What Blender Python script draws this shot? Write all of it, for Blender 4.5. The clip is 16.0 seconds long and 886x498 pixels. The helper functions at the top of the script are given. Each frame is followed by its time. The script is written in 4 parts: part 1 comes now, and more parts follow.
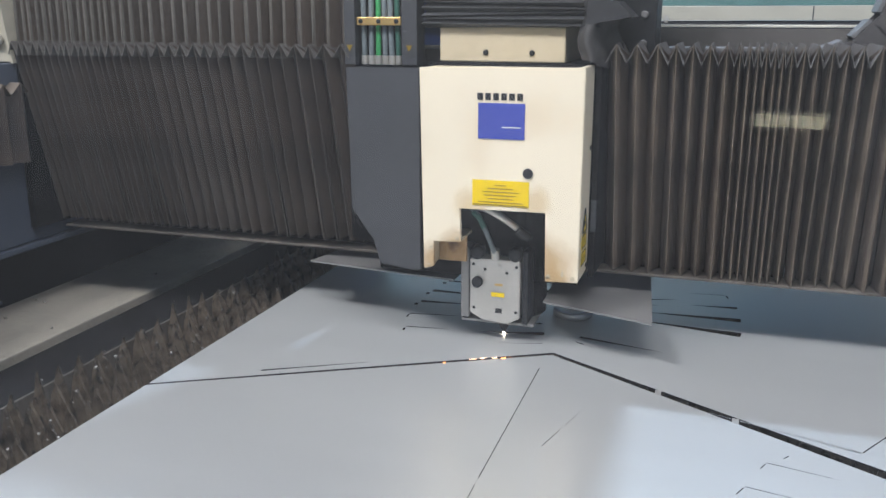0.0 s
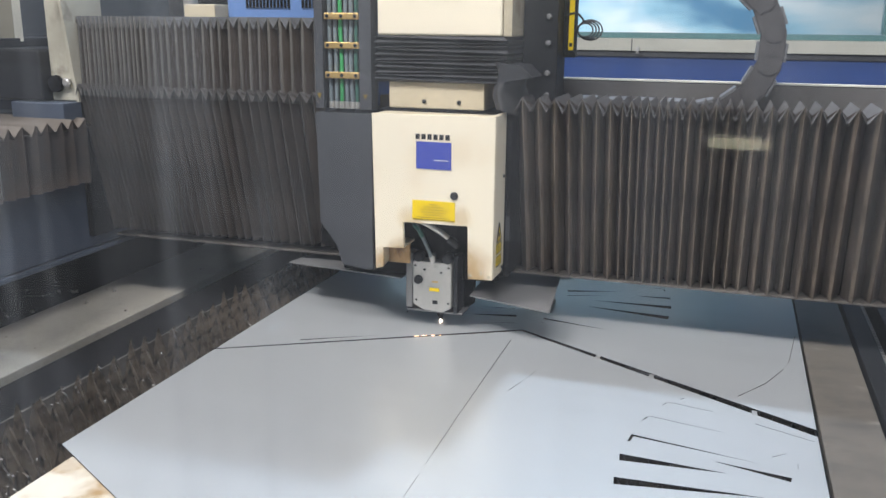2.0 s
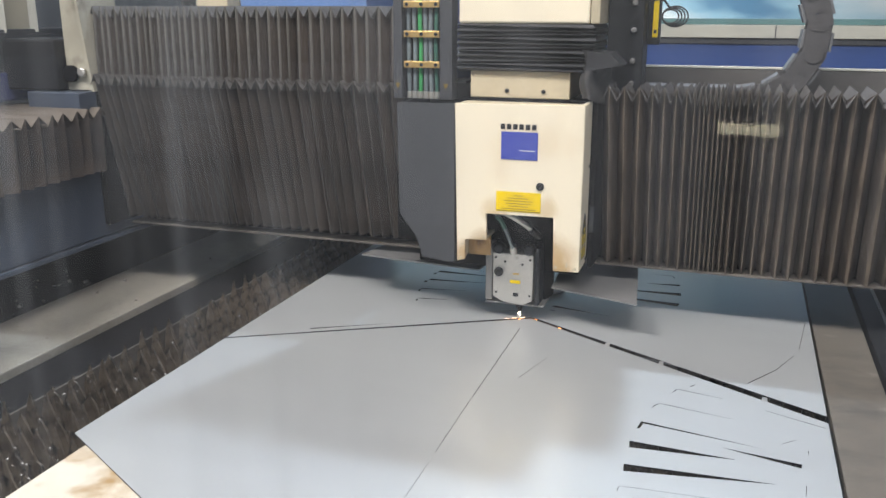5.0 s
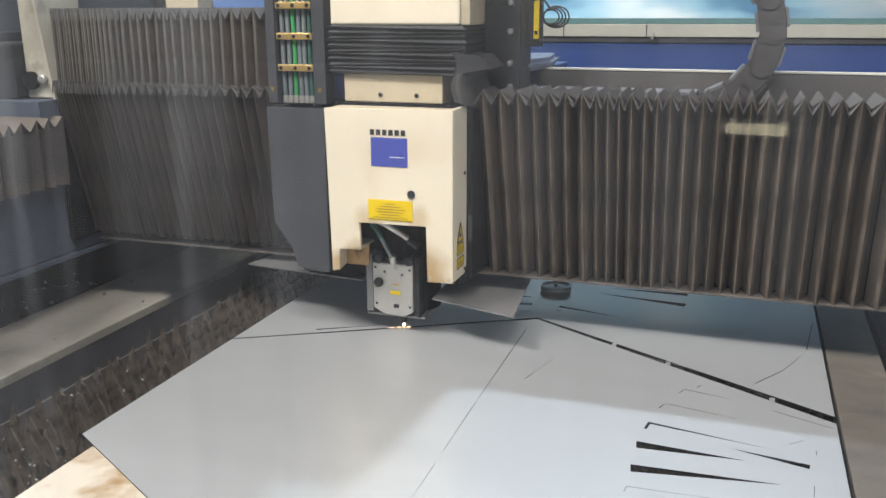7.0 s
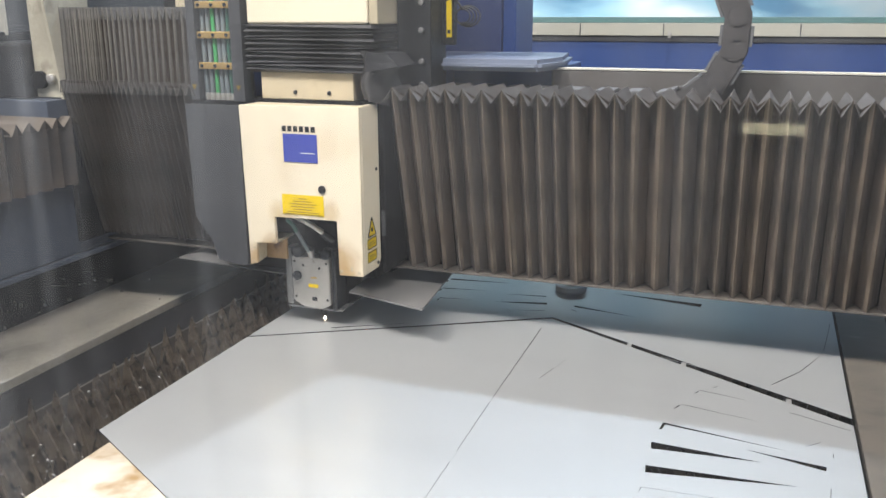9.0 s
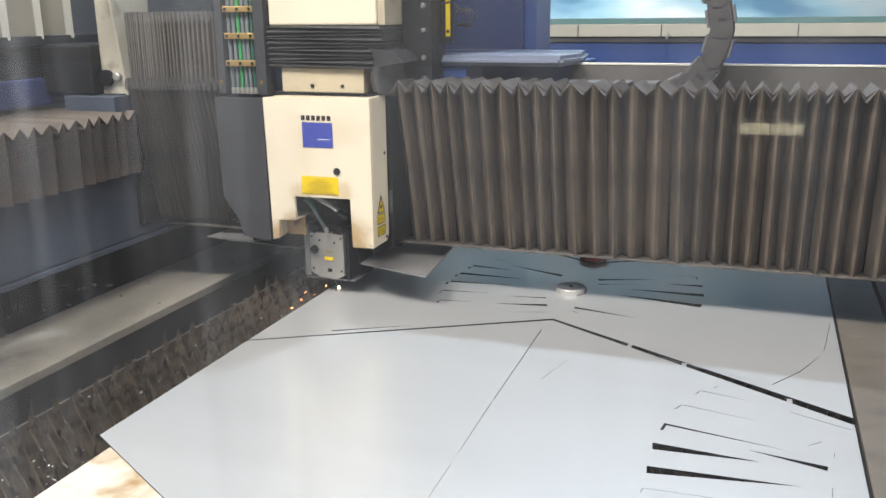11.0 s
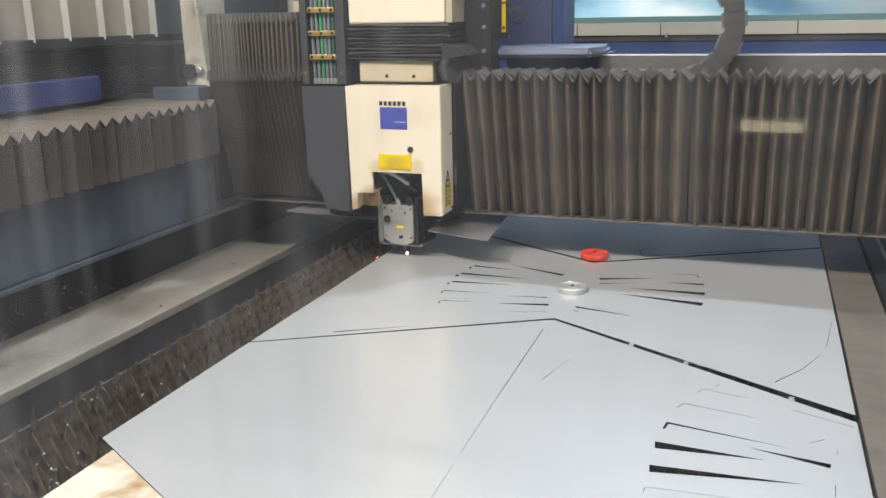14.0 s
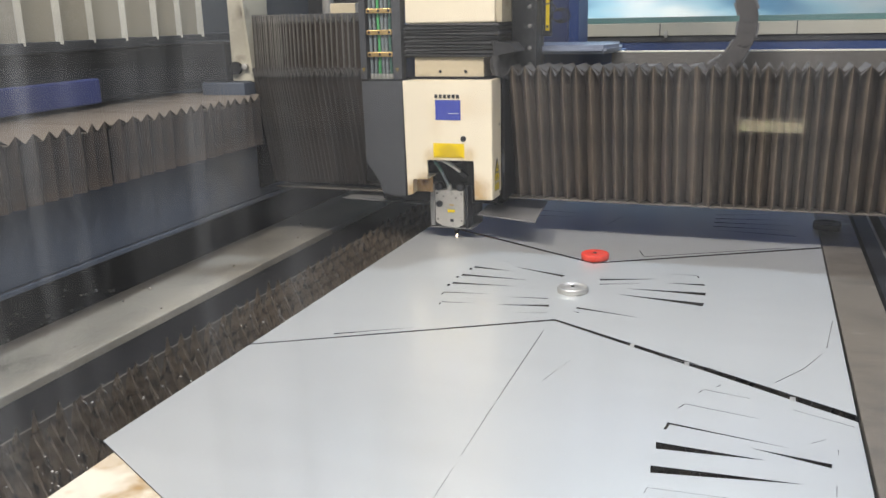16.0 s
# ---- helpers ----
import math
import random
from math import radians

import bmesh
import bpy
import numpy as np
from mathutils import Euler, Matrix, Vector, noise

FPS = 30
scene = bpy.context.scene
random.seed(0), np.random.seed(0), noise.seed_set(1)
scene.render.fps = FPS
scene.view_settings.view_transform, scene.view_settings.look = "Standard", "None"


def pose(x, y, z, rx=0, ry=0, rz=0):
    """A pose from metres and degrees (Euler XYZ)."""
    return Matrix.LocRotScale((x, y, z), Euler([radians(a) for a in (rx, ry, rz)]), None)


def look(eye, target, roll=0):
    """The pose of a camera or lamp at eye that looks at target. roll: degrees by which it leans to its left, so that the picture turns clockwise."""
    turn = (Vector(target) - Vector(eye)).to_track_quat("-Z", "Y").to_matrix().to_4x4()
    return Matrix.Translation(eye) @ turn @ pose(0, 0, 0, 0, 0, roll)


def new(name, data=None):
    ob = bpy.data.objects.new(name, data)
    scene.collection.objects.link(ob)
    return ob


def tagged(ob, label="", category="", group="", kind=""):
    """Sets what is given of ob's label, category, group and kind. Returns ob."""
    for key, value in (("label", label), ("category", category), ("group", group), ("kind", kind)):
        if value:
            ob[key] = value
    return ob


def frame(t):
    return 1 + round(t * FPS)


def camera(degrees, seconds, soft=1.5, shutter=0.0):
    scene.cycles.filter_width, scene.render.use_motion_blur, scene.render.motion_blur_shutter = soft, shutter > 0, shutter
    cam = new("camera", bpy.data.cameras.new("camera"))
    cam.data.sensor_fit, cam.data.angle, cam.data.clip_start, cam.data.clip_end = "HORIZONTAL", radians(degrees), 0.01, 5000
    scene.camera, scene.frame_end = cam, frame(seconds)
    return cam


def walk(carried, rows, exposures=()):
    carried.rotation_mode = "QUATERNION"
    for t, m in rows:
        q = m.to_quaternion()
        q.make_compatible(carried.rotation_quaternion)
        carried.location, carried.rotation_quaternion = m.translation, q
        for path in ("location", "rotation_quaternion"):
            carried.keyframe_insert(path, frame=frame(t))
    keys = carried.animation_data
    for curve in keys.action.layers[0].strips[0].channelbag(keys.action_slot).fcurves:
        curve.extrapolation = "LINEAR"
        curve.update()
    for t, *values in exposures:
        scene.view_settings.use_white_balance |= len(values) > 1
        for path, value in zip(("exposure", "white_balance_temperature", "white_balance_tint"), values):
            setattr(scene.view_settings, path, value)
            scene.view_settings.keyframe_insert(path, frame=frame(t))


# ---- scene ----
cam = camera(53.6, 16.0)
PATH = [
    (0.0, pose(1.080, -0.790, 0.718, 75.09, 0, 18.24) @ pose(0, 0, 0, 0, 0, -0.05)),
    (0.3, pose(1.138, -0.936, 0.742, 75.83, 0, 18.34) @ pose(0, 0, 0, 0, 0, -0.14)),
    (0.5, pose(1.184, -1.079, 0.779, 75.89, 0, 18.22) @ pose(0, 0, 0, 0, 0, -0.18)),
    (1.0, pose(1.222, -1.177, 0.815, 75.86, 0, 18.13) @ pose(0, 0, 0, 0, 0, -0.46)),
    (1.5, pose(1.244, -1.274, 0.841, 75.92, 0, 17.79) @ pose(0, 0, 0, 0, 0, -0.28)),
    (2.0, pose(1.258, -1.335, 0.855, 75.45, 0, 17.90) @ pose(0, 0, 0, 0, 0, 0.49)),
    (2.5, pose(1.258, -1.335, 0.855, 74.70, 0, 18.35) @ pose(0, 0, 0, 0, 0, 1.13)),
    (3.0, pose(1.258, -1.335, 0.855, 74.56, 0, 18.76) @ pose(0, 0, 0, 0, 0, 0.65)),
    (3.5, pose(1.258, -1.335, 0.855, 74.63, 0, 18.72) @ pose(0, 0, 0, 0, 0, 0.26)),
    (4.0, pose(1.258, -1.335, 0.855, 74.72, 0, 18.48) @ pose(0, 0, 0, 0, 0, 0.05)),
    (6.5, pose(1.258, -1.335, 0.855, 74.63, 0, 18.76) @ pose(0, 0, 0, 0, 0, -0.16)),
    (7.0, pose(1.258, -1.335, 0.855, 74.72, 0, 18.92) @ pose(0, 0, 0, 0, 0, -0.22)),
    (7.5, pose(1.258, -1.335, 0.855, 74.77, 0, 18.92) @ pose(0, 0, 0, 0, 0, -0.13)),
    (8.0, pose(1.258, -1.335, 0.855, 74.79, 0, 19.30) @ pose(0, 0, 0, 0, 0, -0.01)),
    (8.5, pose(1.258, -1.335, 0.855, 74.69, 0, 19.50) @ pose(0, 0, 0, 0, 0, 0.08)),
    (9.0, pose(1.258, -1.335, 0.855, 74.66, 0, 19.94) @ pose(0, 0, 0, 0, 0, -0.23)),
    (11.5, pose(1.258, -1.335, 0.855, 74.87, 0, 19.97) @ pose(0, 0, 0, 0, 0, -0.86)),
    (12.0, pose(1.258, -1.335, 0.855, 74.93, 0, 20.11) @ pose(0, 0, 0, 0, 0, -1.08)),
    (12.5, pose(1.258, -1.335, 0.855, 74.93, 0, 20.17) @ pose(0, 0, 0, 0, 0, -1.02)),
    (13.0, pose(1.258, -1.335, 0.855, 74.86, 0, 20.05) @ pose(0, 0, 0, 0, 0, -1.05)),
    (13.5, pose(1.258, -1.335, 0.855, 74.83, 0, 20.01) @ pose(0, 0, 0, 0, 0, -1.13)),
    (14.0, pose(1.258, -1.335, 0.855, 74.83, 0, 19.97) @ pose(0, 0, 0, 0, 0, -1.11)),
    (14.5, pose(1.258, -1.335, 0.855, 74.86, 0, 19.84) @ pose(0, 0, 0, 0, 0, -1.10)),
    (15.0, pose(1.258, -1.335, 0.855, 74.85, 0, 19.77) @ pose(0, 0, 0, 0, 0, -1.06)),
    (15.5, pose(1.258, -1.335, 0.855, 74.90, 0, 19.87) @ pose(0, 0, 0, 0, 0, -1.25)),
    (16.0, pose(1.258, -1.335, 0.855, 74.92, 0, 19.99) @ pose(0, 0, 0, 0, 0, -1.33)),
]
walk(cam, PATH, [(0.0, 0.24, 6000, 12), (4.0, 0.26, 6300, 12), (7.0, 0.26, 6450, 12), (9.0, 0.49, 6500, 12), (12.5, 0.36, 6650, 12), (16.0, 0.20, 6700, 12)])

# ---- world, sun, large lights ----
world = bpy.data.worlds.new("world")
scene.world = world
world.use_nodes = True
wn = world.node_tree
sky = wn.nodes.new("ShaderNodeTexSky")
sky.sky_type = 'NISHITA'
sky.sun_disc = False
sky.sun_elevation = radians(56)
sky.sun_rotation = radians(2)
bg = wn.nodes["Background"]
bg.inputs["Strength"].default_value = 0.06
wn.links.new(sky.outputs["Color"], bg.inputs["Color"])

# cool high-bay lamp above the rear of the bed
BAY = (0.85, 2.75, 4.70)
bay = new("high_bay_light", bpy.data.lights.new("high_bay_light", 'AREA'))
bay.data.shape, bay.data.size = 'DISK', 0.16
bay.data.energy, bay.data.color = 108, (0.68, 0.84, 1.0)
bay.matrix_world = look(BAY, (0.75, 0.9, 0.0))
# unseen fill lights added above and behind the camera to brighten the front
for x, watts in ((-1.6, 255), (1.4, 150), (4.4, 48)):
    lamp = new("front_fill_light", bpy.data.lights.new("front_fill_light", 'AREA'))
    lamp.data.shape, lamp.data.size, lamp.data.size_y = 'RECTANGLE', 2.4, 0.5
    lamp.data.energy, lamp.data.color = watts, (1.0, 0.97, 0.925)
    lamp.matrix_world = look((x, -1.7, 4.8), (0.7, 1.0, 0.2))


# ---- materials ----
def material(name, base, rough=0.6, metal=0.0, vary=0.12, scale=6.0, fine=60.0, bump=0.15, tint=None,
             stain=None, stain_at=0.62, stain_scale=2.0, spec=0.4, stretch=(1, 1, 1)):
    """A procedural surface: base colour with coarse and fine variation, optional stains, fine relief."""
    m = bpy.data.materials.new(name)
    m.use_nodes = True
    n, l = m.node_tree.nodes, m.node_tree.links
    p = n["Principled BSDF"]
    p.inputs["Roughness"].default_value = rough
    p.inputs["Metallic"].default_value = metal
    p.inputs["Specular IOR Level"].default_value = spec
    tc = n.new("ShaderNodeTexCoord")
    mp = n.new("ShaderNodeMapping")
    mp.inputs["Scale"].default_value = stretch
    l.new(tc.outputs["Object"], mp.inputs["Vector"])
    info = n.new("ShaderNodeObjectInfo")
    coarse = n.new("ShaderNodeTexNoise")
    coarse.inputs["Scale"].default_value = scale
    coarse.inputs["Detail"].default_value = 5
    small = n.new("ShaderNodeTexNoise")
    small.inputs["Scale"].default_value = fine
    small.inputs["Detail"].default_value = 4
    for t in (coarse, small):
        l.new(mp.outputs["Vector"], t.inputs["Vector"])
    ramp = n.new("ShaderNodeValToRGB")
    lo = [c * (1 - vary) for c in base]
    hi = [min(1, c * (1 + vary)) for c in (tint or base)]
    ramp.color_ramp.elements[0].position, ramp.color_ramp.elements[1].position = 0.3, 0.7
    ramp.color_ramp.elements[0].color, ramp.color_ramp.elements[1].color = (*lo, 1), (*hi, 1)
    add = n.new("ShaderNodeMath")
    add.operation = 'MULTIPLY_ADD'
    add.inputs[1].default_value, add.inputs[2].default_value = 0.35, -0.17
    l.new(small.outputs["Fac"], add.inputs[0])
    both = n.new("ShaderNodeMath")
    l.new(coarse.outputs["Fac"], both.inputs[0])
    l.new(add.outputs[0], both.inputs[1])
    rnd = n.new("ShaderNodeMath")
    rnd.operation = 'MULTIPLY_ADD'
    rnd.inputs[1].default_value = 0.16
    l.new(info.outputs["Random"], rnd.inputs[0])
    l.new(both.outputs[0], rnd.inputs[2])
    l.new(rnd.outputs[0], ramp.inputs["Fac"])
    colour = ramp.outputs["Color"]
    if stain:
        st = n.new("ShaderNodeTexNoise")
        st.inputs["Scale"].default_value = stain_scale
        st.inputs["Detail"].default_value = 7
        l.new(mp.outputs["Vector"], st.inputs["Vector"])
        sr = n.new("ShaderNodeValToRGB")
        sr.color_ramp.elements[0].position, sr.color_ramp.elements[1].position = stain_at, stain_at + 0.12
        l.new(st.outputs["Fac"], sr.inputs["Fac"])
        mix = n.new("ShaderNodeMix")
        mix.data_type = 'RGBA'
        l.new(sr.outputs["Color"], mix.inputs["Factor"])
        l.new(colour, mix.inputs["A"])
        mix.inputs["B"].default_value = (*stain, 1)
        colour = mix.outputs["Result"]
    l.new(colour, p.inputs["Base Color"])
    rr = n.new("ShaderNodeMapRange")
    rr.inputs["To Min"].default_value, rr.inputs["To Max"].default_value = max(0.02, rough - 0.1), min(1, rough + 0.1)
    l.new(small.outputs["Fac"], rr.inputs["Value"])
    l.new(rr.outputs["Result"], p.inputs["Roughness"])
    if bump:
        b = n.new("ShaderNodeBump")
        b.inputs["Strength"].default_value = bump
        b.inputs["Distance"].default_value = 0.004
        l.new(small.outputs["Fac"], b.inputs["Height"])
        l.new(b.outputs["Normal"], p.inputs["Normal"])
    return m


def scorch(m, at, reach, colour):
    """Heat and soot marks round a spot of the painted surface, with a ragged edge."""
    n, l = m.node_tree.nodes, m.node_tree.links
    p = n["Principled BSDF"]
    old = p.inputs["Base Color"].links[0].from_socket
    tc, far, no = n.new("ShaderNodeTexCoord"), n.new("ShaderNodeVectorMath"), n.new("ShaderNodeTexNoise")
    far.operation = 'DISTANCE'
    far.inputs[1].default_value = at
    no.inputs["Scale"].default_value, no.inputs["Detail"].default_value = 16, 6
    l.new(tc.outputs["Object"], far.inputs[0])
    l.new(tc.outputs["Object"], no.inputs["Vector"])
    rag, fade, mix = n.new("ShaderNodeMath"), n.new("ShaderNodeMapRange"), n.new("ShaderNodeMix")
    rag.operation = 'MULTIPLY_ADD'
    rag.inputs[1].default_value = -1.1 * reach
    l.new(no.outputs["Fac"], rag.inputs[0])
    l.new(far.outputs["Value"], rag.inputs[2])
    fade.inputs["From Min"].default_value, fade.inputs["From Max"].default_value = -0.25 * reach, 0.45 * reach
    fade.inputs["To Min"].default_value, fade.inputs["To Max"].default_value = 0.75, 0.0
    l.new(rag.outputs[0], fade.inputs["Value"])
    mix.data_type = 'RGBA'
    l.new(fade.outputs["Result"], mix.inputs["Factor"])
    l.new(old, mix.inputs["A"])
    mix.inputs["B"].default_value = (*colour, 1)
    l.new(mix.outputs["Result"], p.inputs["Base Color"])
    return m


def glow(name, colour, strength):
    m = bpy.data.materials.new(name)
    m.use_nodes = True
    p = m.node_tree.nodes["Principled BSDF"]
    p.inputs["Base Color"].default_value = (*colour, 1)
    p.inputs["Emission Color"].default_value = (*colour, 1)
    p.inputs["Emission Strength"].default_value = strength
    return m


STEEL = material("sheet_steel", (0.60, 0.612, 0.60), 0.43, 0.5, 0.04, 1.6, 90, 0.03, stretch=(1, 6, 1))
_s = STEEL.node_tree.nodes["Principled BSDF"]      # thin oil film on the sheet
_s.inputs["Coat Weight"].default_value, _s.inputs["Coat Roughness"].default_value, _s.inputs["Coat IOR"].default_value = 0.55, 0.13, 1.45
STEEL_EDGE = material("cut_edge", (0.03, 0.03, 0.035), 0.6, 0.3, 0.2)
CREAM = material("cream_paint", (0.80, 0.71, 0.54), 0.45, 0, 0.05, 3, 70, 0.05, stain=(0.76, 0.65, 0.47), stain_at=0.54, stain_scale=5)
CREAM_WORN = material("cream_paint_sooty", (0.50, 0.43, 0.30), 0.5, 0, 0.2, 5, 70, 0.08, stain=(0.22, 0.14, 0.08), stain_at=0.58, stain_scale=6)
GREY_PAINT = material("grey_paint", (0.052, 0.054, 0.060), 0.55, 0, 0.08, 3, 80, 0.05)
DARK = material("dark_metal", (0.024, 0.025, 0.028), 0.5, 0.4, 0.25, 5, 60, 0.15)
BLACK = material("black_soot", (0.008, 0.008, 0.009), 0.88, 0, 0.3, 5, 60, 0.2, spec=0.1)
TRAY = material("tray_steel", (0.19, 0.185, 0.18), 0.45, 0.2, 0.2, 6, 60, 0.1, stain=(0.05, 0.045, 0.04))
HOOD = material("scorched_cream_paint", (0.80, 0.71, 0.54), 0.45, 0, 0.05, 3, 70, 0.05, stain=(0.76, 0.65, 0.47), stain_at=0.54, stain_scale=5)
scorch(HOOD, (0.262, 0.0, 0.215), 0.085, (0.42, 0.26, 0.10))
scorch(HOOD, (0.115, 0.0, 0.330), 0.045, (0.62, 0.47, 0.25))
scorch(HOOD, (0.08, 0.0, 0.23), 0.06, (0.42, 0.26, 0.10))
scorch(HOOD, (0.250, 0.0, 0.345), 0.04, (0.62, 0.47, 0.26))
scorch(HOOD, (0.035, 0.0, 0.195), 0.06, (0.40, 0.24, 0.09))
scorch(HOOD, (0.300, 0.0, 0.180), 0.05, (0.46, 0.30, 0.13))
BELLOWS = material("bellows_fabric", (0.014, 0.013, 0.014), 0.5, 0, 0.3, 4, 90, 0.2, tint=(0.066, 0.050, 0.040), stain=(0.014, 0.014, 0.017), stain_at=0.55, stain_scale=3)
BELLOWS_TOP = material("bellows_dusty_fabric", (0.115, 0.107, 0.100), 0.7, 0, 0.15, 4, 80, 0.12)
BELLOWS_PALE = material("bellows_pale_fabric", (0.30, 0.275, 0.215), 0.6, 0, 0.12, 4, 80, 0.1)
# light caught by the fold ridges, and their wear, painted as a paler colour
RIDGE_LIT = material("worn_lit_ridge", (0.12, 0.11, 0.095), 0.5, 0, 0.5, 6, 60, 0.05)
ALU = material("aluminium_block", (0.50, 0.48, 0.44), 0.42, 0.6, 0.12, 8, 80, 0.1, stain=(0.2, 0.18, 0.15), stain_at=0.62, stain_scale=14)
BRASS = material("brass", (0.62, 0.42, 0.16), 0.4, 0.7, 0.15)
GREEN = material("green_hose", (0.05, 0.30, 0.10), 0.45, 0, 0.1)
GREYHOSE = material("grey_hose", (0.16, 0.19, 0.20), 0.45, 0, 0.15)
BLUE = material("blue_paint", (0.032, 0.070, 0.22), 0.4, 0, 0.1, 3, 70, 0.04)
BLUE_DARK = material("dark_blue_paint", (0.038, 0.056, 0.15), 0.45, 0, 0.1, 3, 70, 0.04)
BLUE_PALE = material("pale_blue_paint", (0.14, 0.24, 0.48), 0.4, 0, 0.08, 3, 70, 0.04)
# grey-blue lid, made paler in colour for the light on its top
LID = material("lit_lid", (0.20, 0.23, 0.30), 0.4, 0, 0.08)
LOGO = material("logo_blue", (0.055, 0.075, 0.36), 0.4, 0, 0.03)
INK = material("ink", (0.02, 0.02, 0.022), 0.5, 0, 0.05)
YELLOW = material("yellow_label", (0.82, 0.58, 0.0), 0.45, 0, 0.05)
YELLOW_INK = material("label_print", (0.24, 0.16, 0.02), 0.5, 0, 0.05)
WHITE = material("white_label", (0.75, 0.75, 0.73), 0.5, 0, 0.05)
PLATE = material("oily_plate", (0.11, 0.10, 0.088), 0.36, 0.15, 0.2, 4, 40, 0.1, tint=(0.155, 0.135, 0.11), stain=(0.36, 0.32, 0.26), stain_at=0.64, stain_scale=7, stretch=(1, 2.2, 1))
STRIP = material("dusty_floor_plate", (0.28, 0.26, 0.215), 0.5, 0, 0.18, 3, 50, 0.1, tint=(0.36, 0.33, 0.275), stain=(0.10, 0.09, 0.08), stain_at=0.60, stain_scale=4)
TOOTH = material("scorched_slat", (0.036, 0.029, 0.023), 0.45, 0.4, 0.5, 22, 110, 0.8, tint=(0.115, 0.09, 0.066), stain=(0.02, 0.018, 0.016), stain_at=0.52, stain_scale=34)
SLAG = material("slag_droplet", (0.62, 0.58, 0.52), 0.22, 0.7, 0.3, 30)
RUSTY = material("rusty_cream_panel", (0.64, 0.58, 0.47), 0.55, 0, 0.08, 4, 60, 0.1, stain=(0.36, 0.23, 0.10), stain_at=0.50, stain_scale=7)
SIDE = material("side_panel_paint", (0.07, 0.085, 0.115), 0.5, 0, 0.12, 2, 60, 0.05, stain=(0.17, 0.165, 0.16), stain_at=0.58, stain_scale=1.6)
SILL = material("cream_sill", (0.50, 0.47, 0.38), 0.5, 0, 0.08, 4, 60, 0.05, stain=(0.40, 0.30, 0.18), stain_at=0.68, stain_scale=6)
FRAME = material("green_seal", (0.10, 0.20, 0.19), 0.5, 0, 0.1)
WALL = material("hall_wall", (0.72, 0.71, 0.68), 0.8, 0, 0.08, 1, 20, 0.1)
CONCRETE = material("concrete", (0.28, 0.27, 0.25), 0.75, 0, 0.15, 1.5, 40, 0.2)
RED = material("red_plastic", (0.62, 0.05, 0.03), 0.4, 0, 0.1)
SILVER = material("silver_metal", (0.55, 0.54, 0.51), 0.35, 0.6, 0.08)
CHAIN = material("chain_plastic", (0.062, 0.058, 0.058), 0.55, 0, 0.15, 20, 80, 0.1)
# cross bars coloured paler than the chain, for the light on their tops
CHAIN_LIT = material("chain_lit_bar", (0.13, 0.132, 0.135), 0.5, 0, 0.1)
SPARK = glow("spark_glow", (1.0, 0.80, 0.60), 18)
TUBE = glow("tube_glow", (1.0, 0.93, 0.62), 5)
KERF_HOT = glow("kerf_glow", (1.0, 0.62, 0.36), 5)
EMBER = glow("ember_glow", (1.0, 0.35, 0.10), 6)


def backdrop_glow():
    """Blurred bright daylight beyond the far window."""
    m = bpy.data.materials.new("daylight_beyond")
    m.use_nodes = True
    n, l = m.node_tree.nodes, m.node_tree.links
    p = n["Principled BSDF"]
    tc = n.new("ShaderNodeTexCoord")
    mp = n.new("ShaderNodeMapping")
    mp.inputs["Scale"].default_value = (0.55, 1, 1.6)
    no = n.new("ShaderNodeTexNoise")
    no.inputs["Scale"].default_value, no.inputs["Detail"].default_value = 1.7, 3
    r = n.new("ShaderNodeValToRGB")
    r.color_ramp.elements[0].position, r.color_ramp.elements[0].color = 0.36, (0.12, 0.30, 0.48, 1)
    r.color_ramp.elements[1].position, r.color_ramp.elements[1].color = 0.62, (0.95, 1.0, 1.0, 1)
    e = r.color_ramp.elements.new(0.48)
    e.color = (0.40, 0.66, 0.80, 1)
    l.new(tc.outputs["Object"], mp.inputs["Vector"])
    l.new(mp.outputs["Vector"], no.inputs["Vector"])
    l.new(no.outputs["Fac"], r.inputs["Fac"])
    sx, fade = n.new("ShaderNodeSeparateXYZ"), n.new("ShaderNodeMapRange")
    fade.inputs["From Min"].default_value, fade.inputs["From Max"].default_value = 0.2, 2.4
    fade.inputs["To Min"].default_value, fade.inputs["To Max"].default_value = 0.98, 0.30
    l.new(tc.outputs["Object"], sx.inputs["Vector"])
    l.new(sx.outputs["X"], fade.inputs["Value"])
    l.new(fade.outputs["Result"], p.inputs["Emission Strength"])
    l.new(r.outputs["Color"], p.inputs["Emission Color"])
    p.inputs["Base Color"].default_value = (0.1, 0.1, 0.1, 1)
    return m


DAYLIGHT = backdrop_glow()
GLASS = bpy.data.materials.new("window_glass")
GLASS.use_nodes = True
_p = GLASS.node_tree.nodes["Principled BSDF"]
_p.inputs["Transmission Weight"].default_value = 1.0
_p.inputs["Roughness"].default_value = 0.02
_p.inputs["IOR"].default_value = 1.05
_p.inputs["Base Color"].default_value = (0.9, 0.97, 0.97, 1)


# brown and pale fold ridges: their brightness in the light is put into the colour
RIDGE_BROWN_LIT = material("bellows_lit_ridge", (0.098, 0.077, 0.058), 0.55, 0, 0.6, 9, 60, 0.05)
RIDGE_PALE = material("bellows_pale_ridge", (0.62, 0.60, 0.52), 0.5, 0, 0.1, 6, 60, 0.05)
RIM = material("worn_lip", (0.12, 0.105, 0.09), 0.5, 0.3, 0.3, 9, 60, 0.1)
BROWN_TOP = material("bellows_brown_dust", (0.105, 0.086, 0.068), 0.7, 0, 0.2, 4, 80, 0.12)
END = material("dull_cream_paint", (0.42, 0.39, 0.31), 0.55, 0, 0.2, 5, 60, 0.08, stain=(0.10, 0.08, 0.06), stain_at=0.6, stain_scale=7)
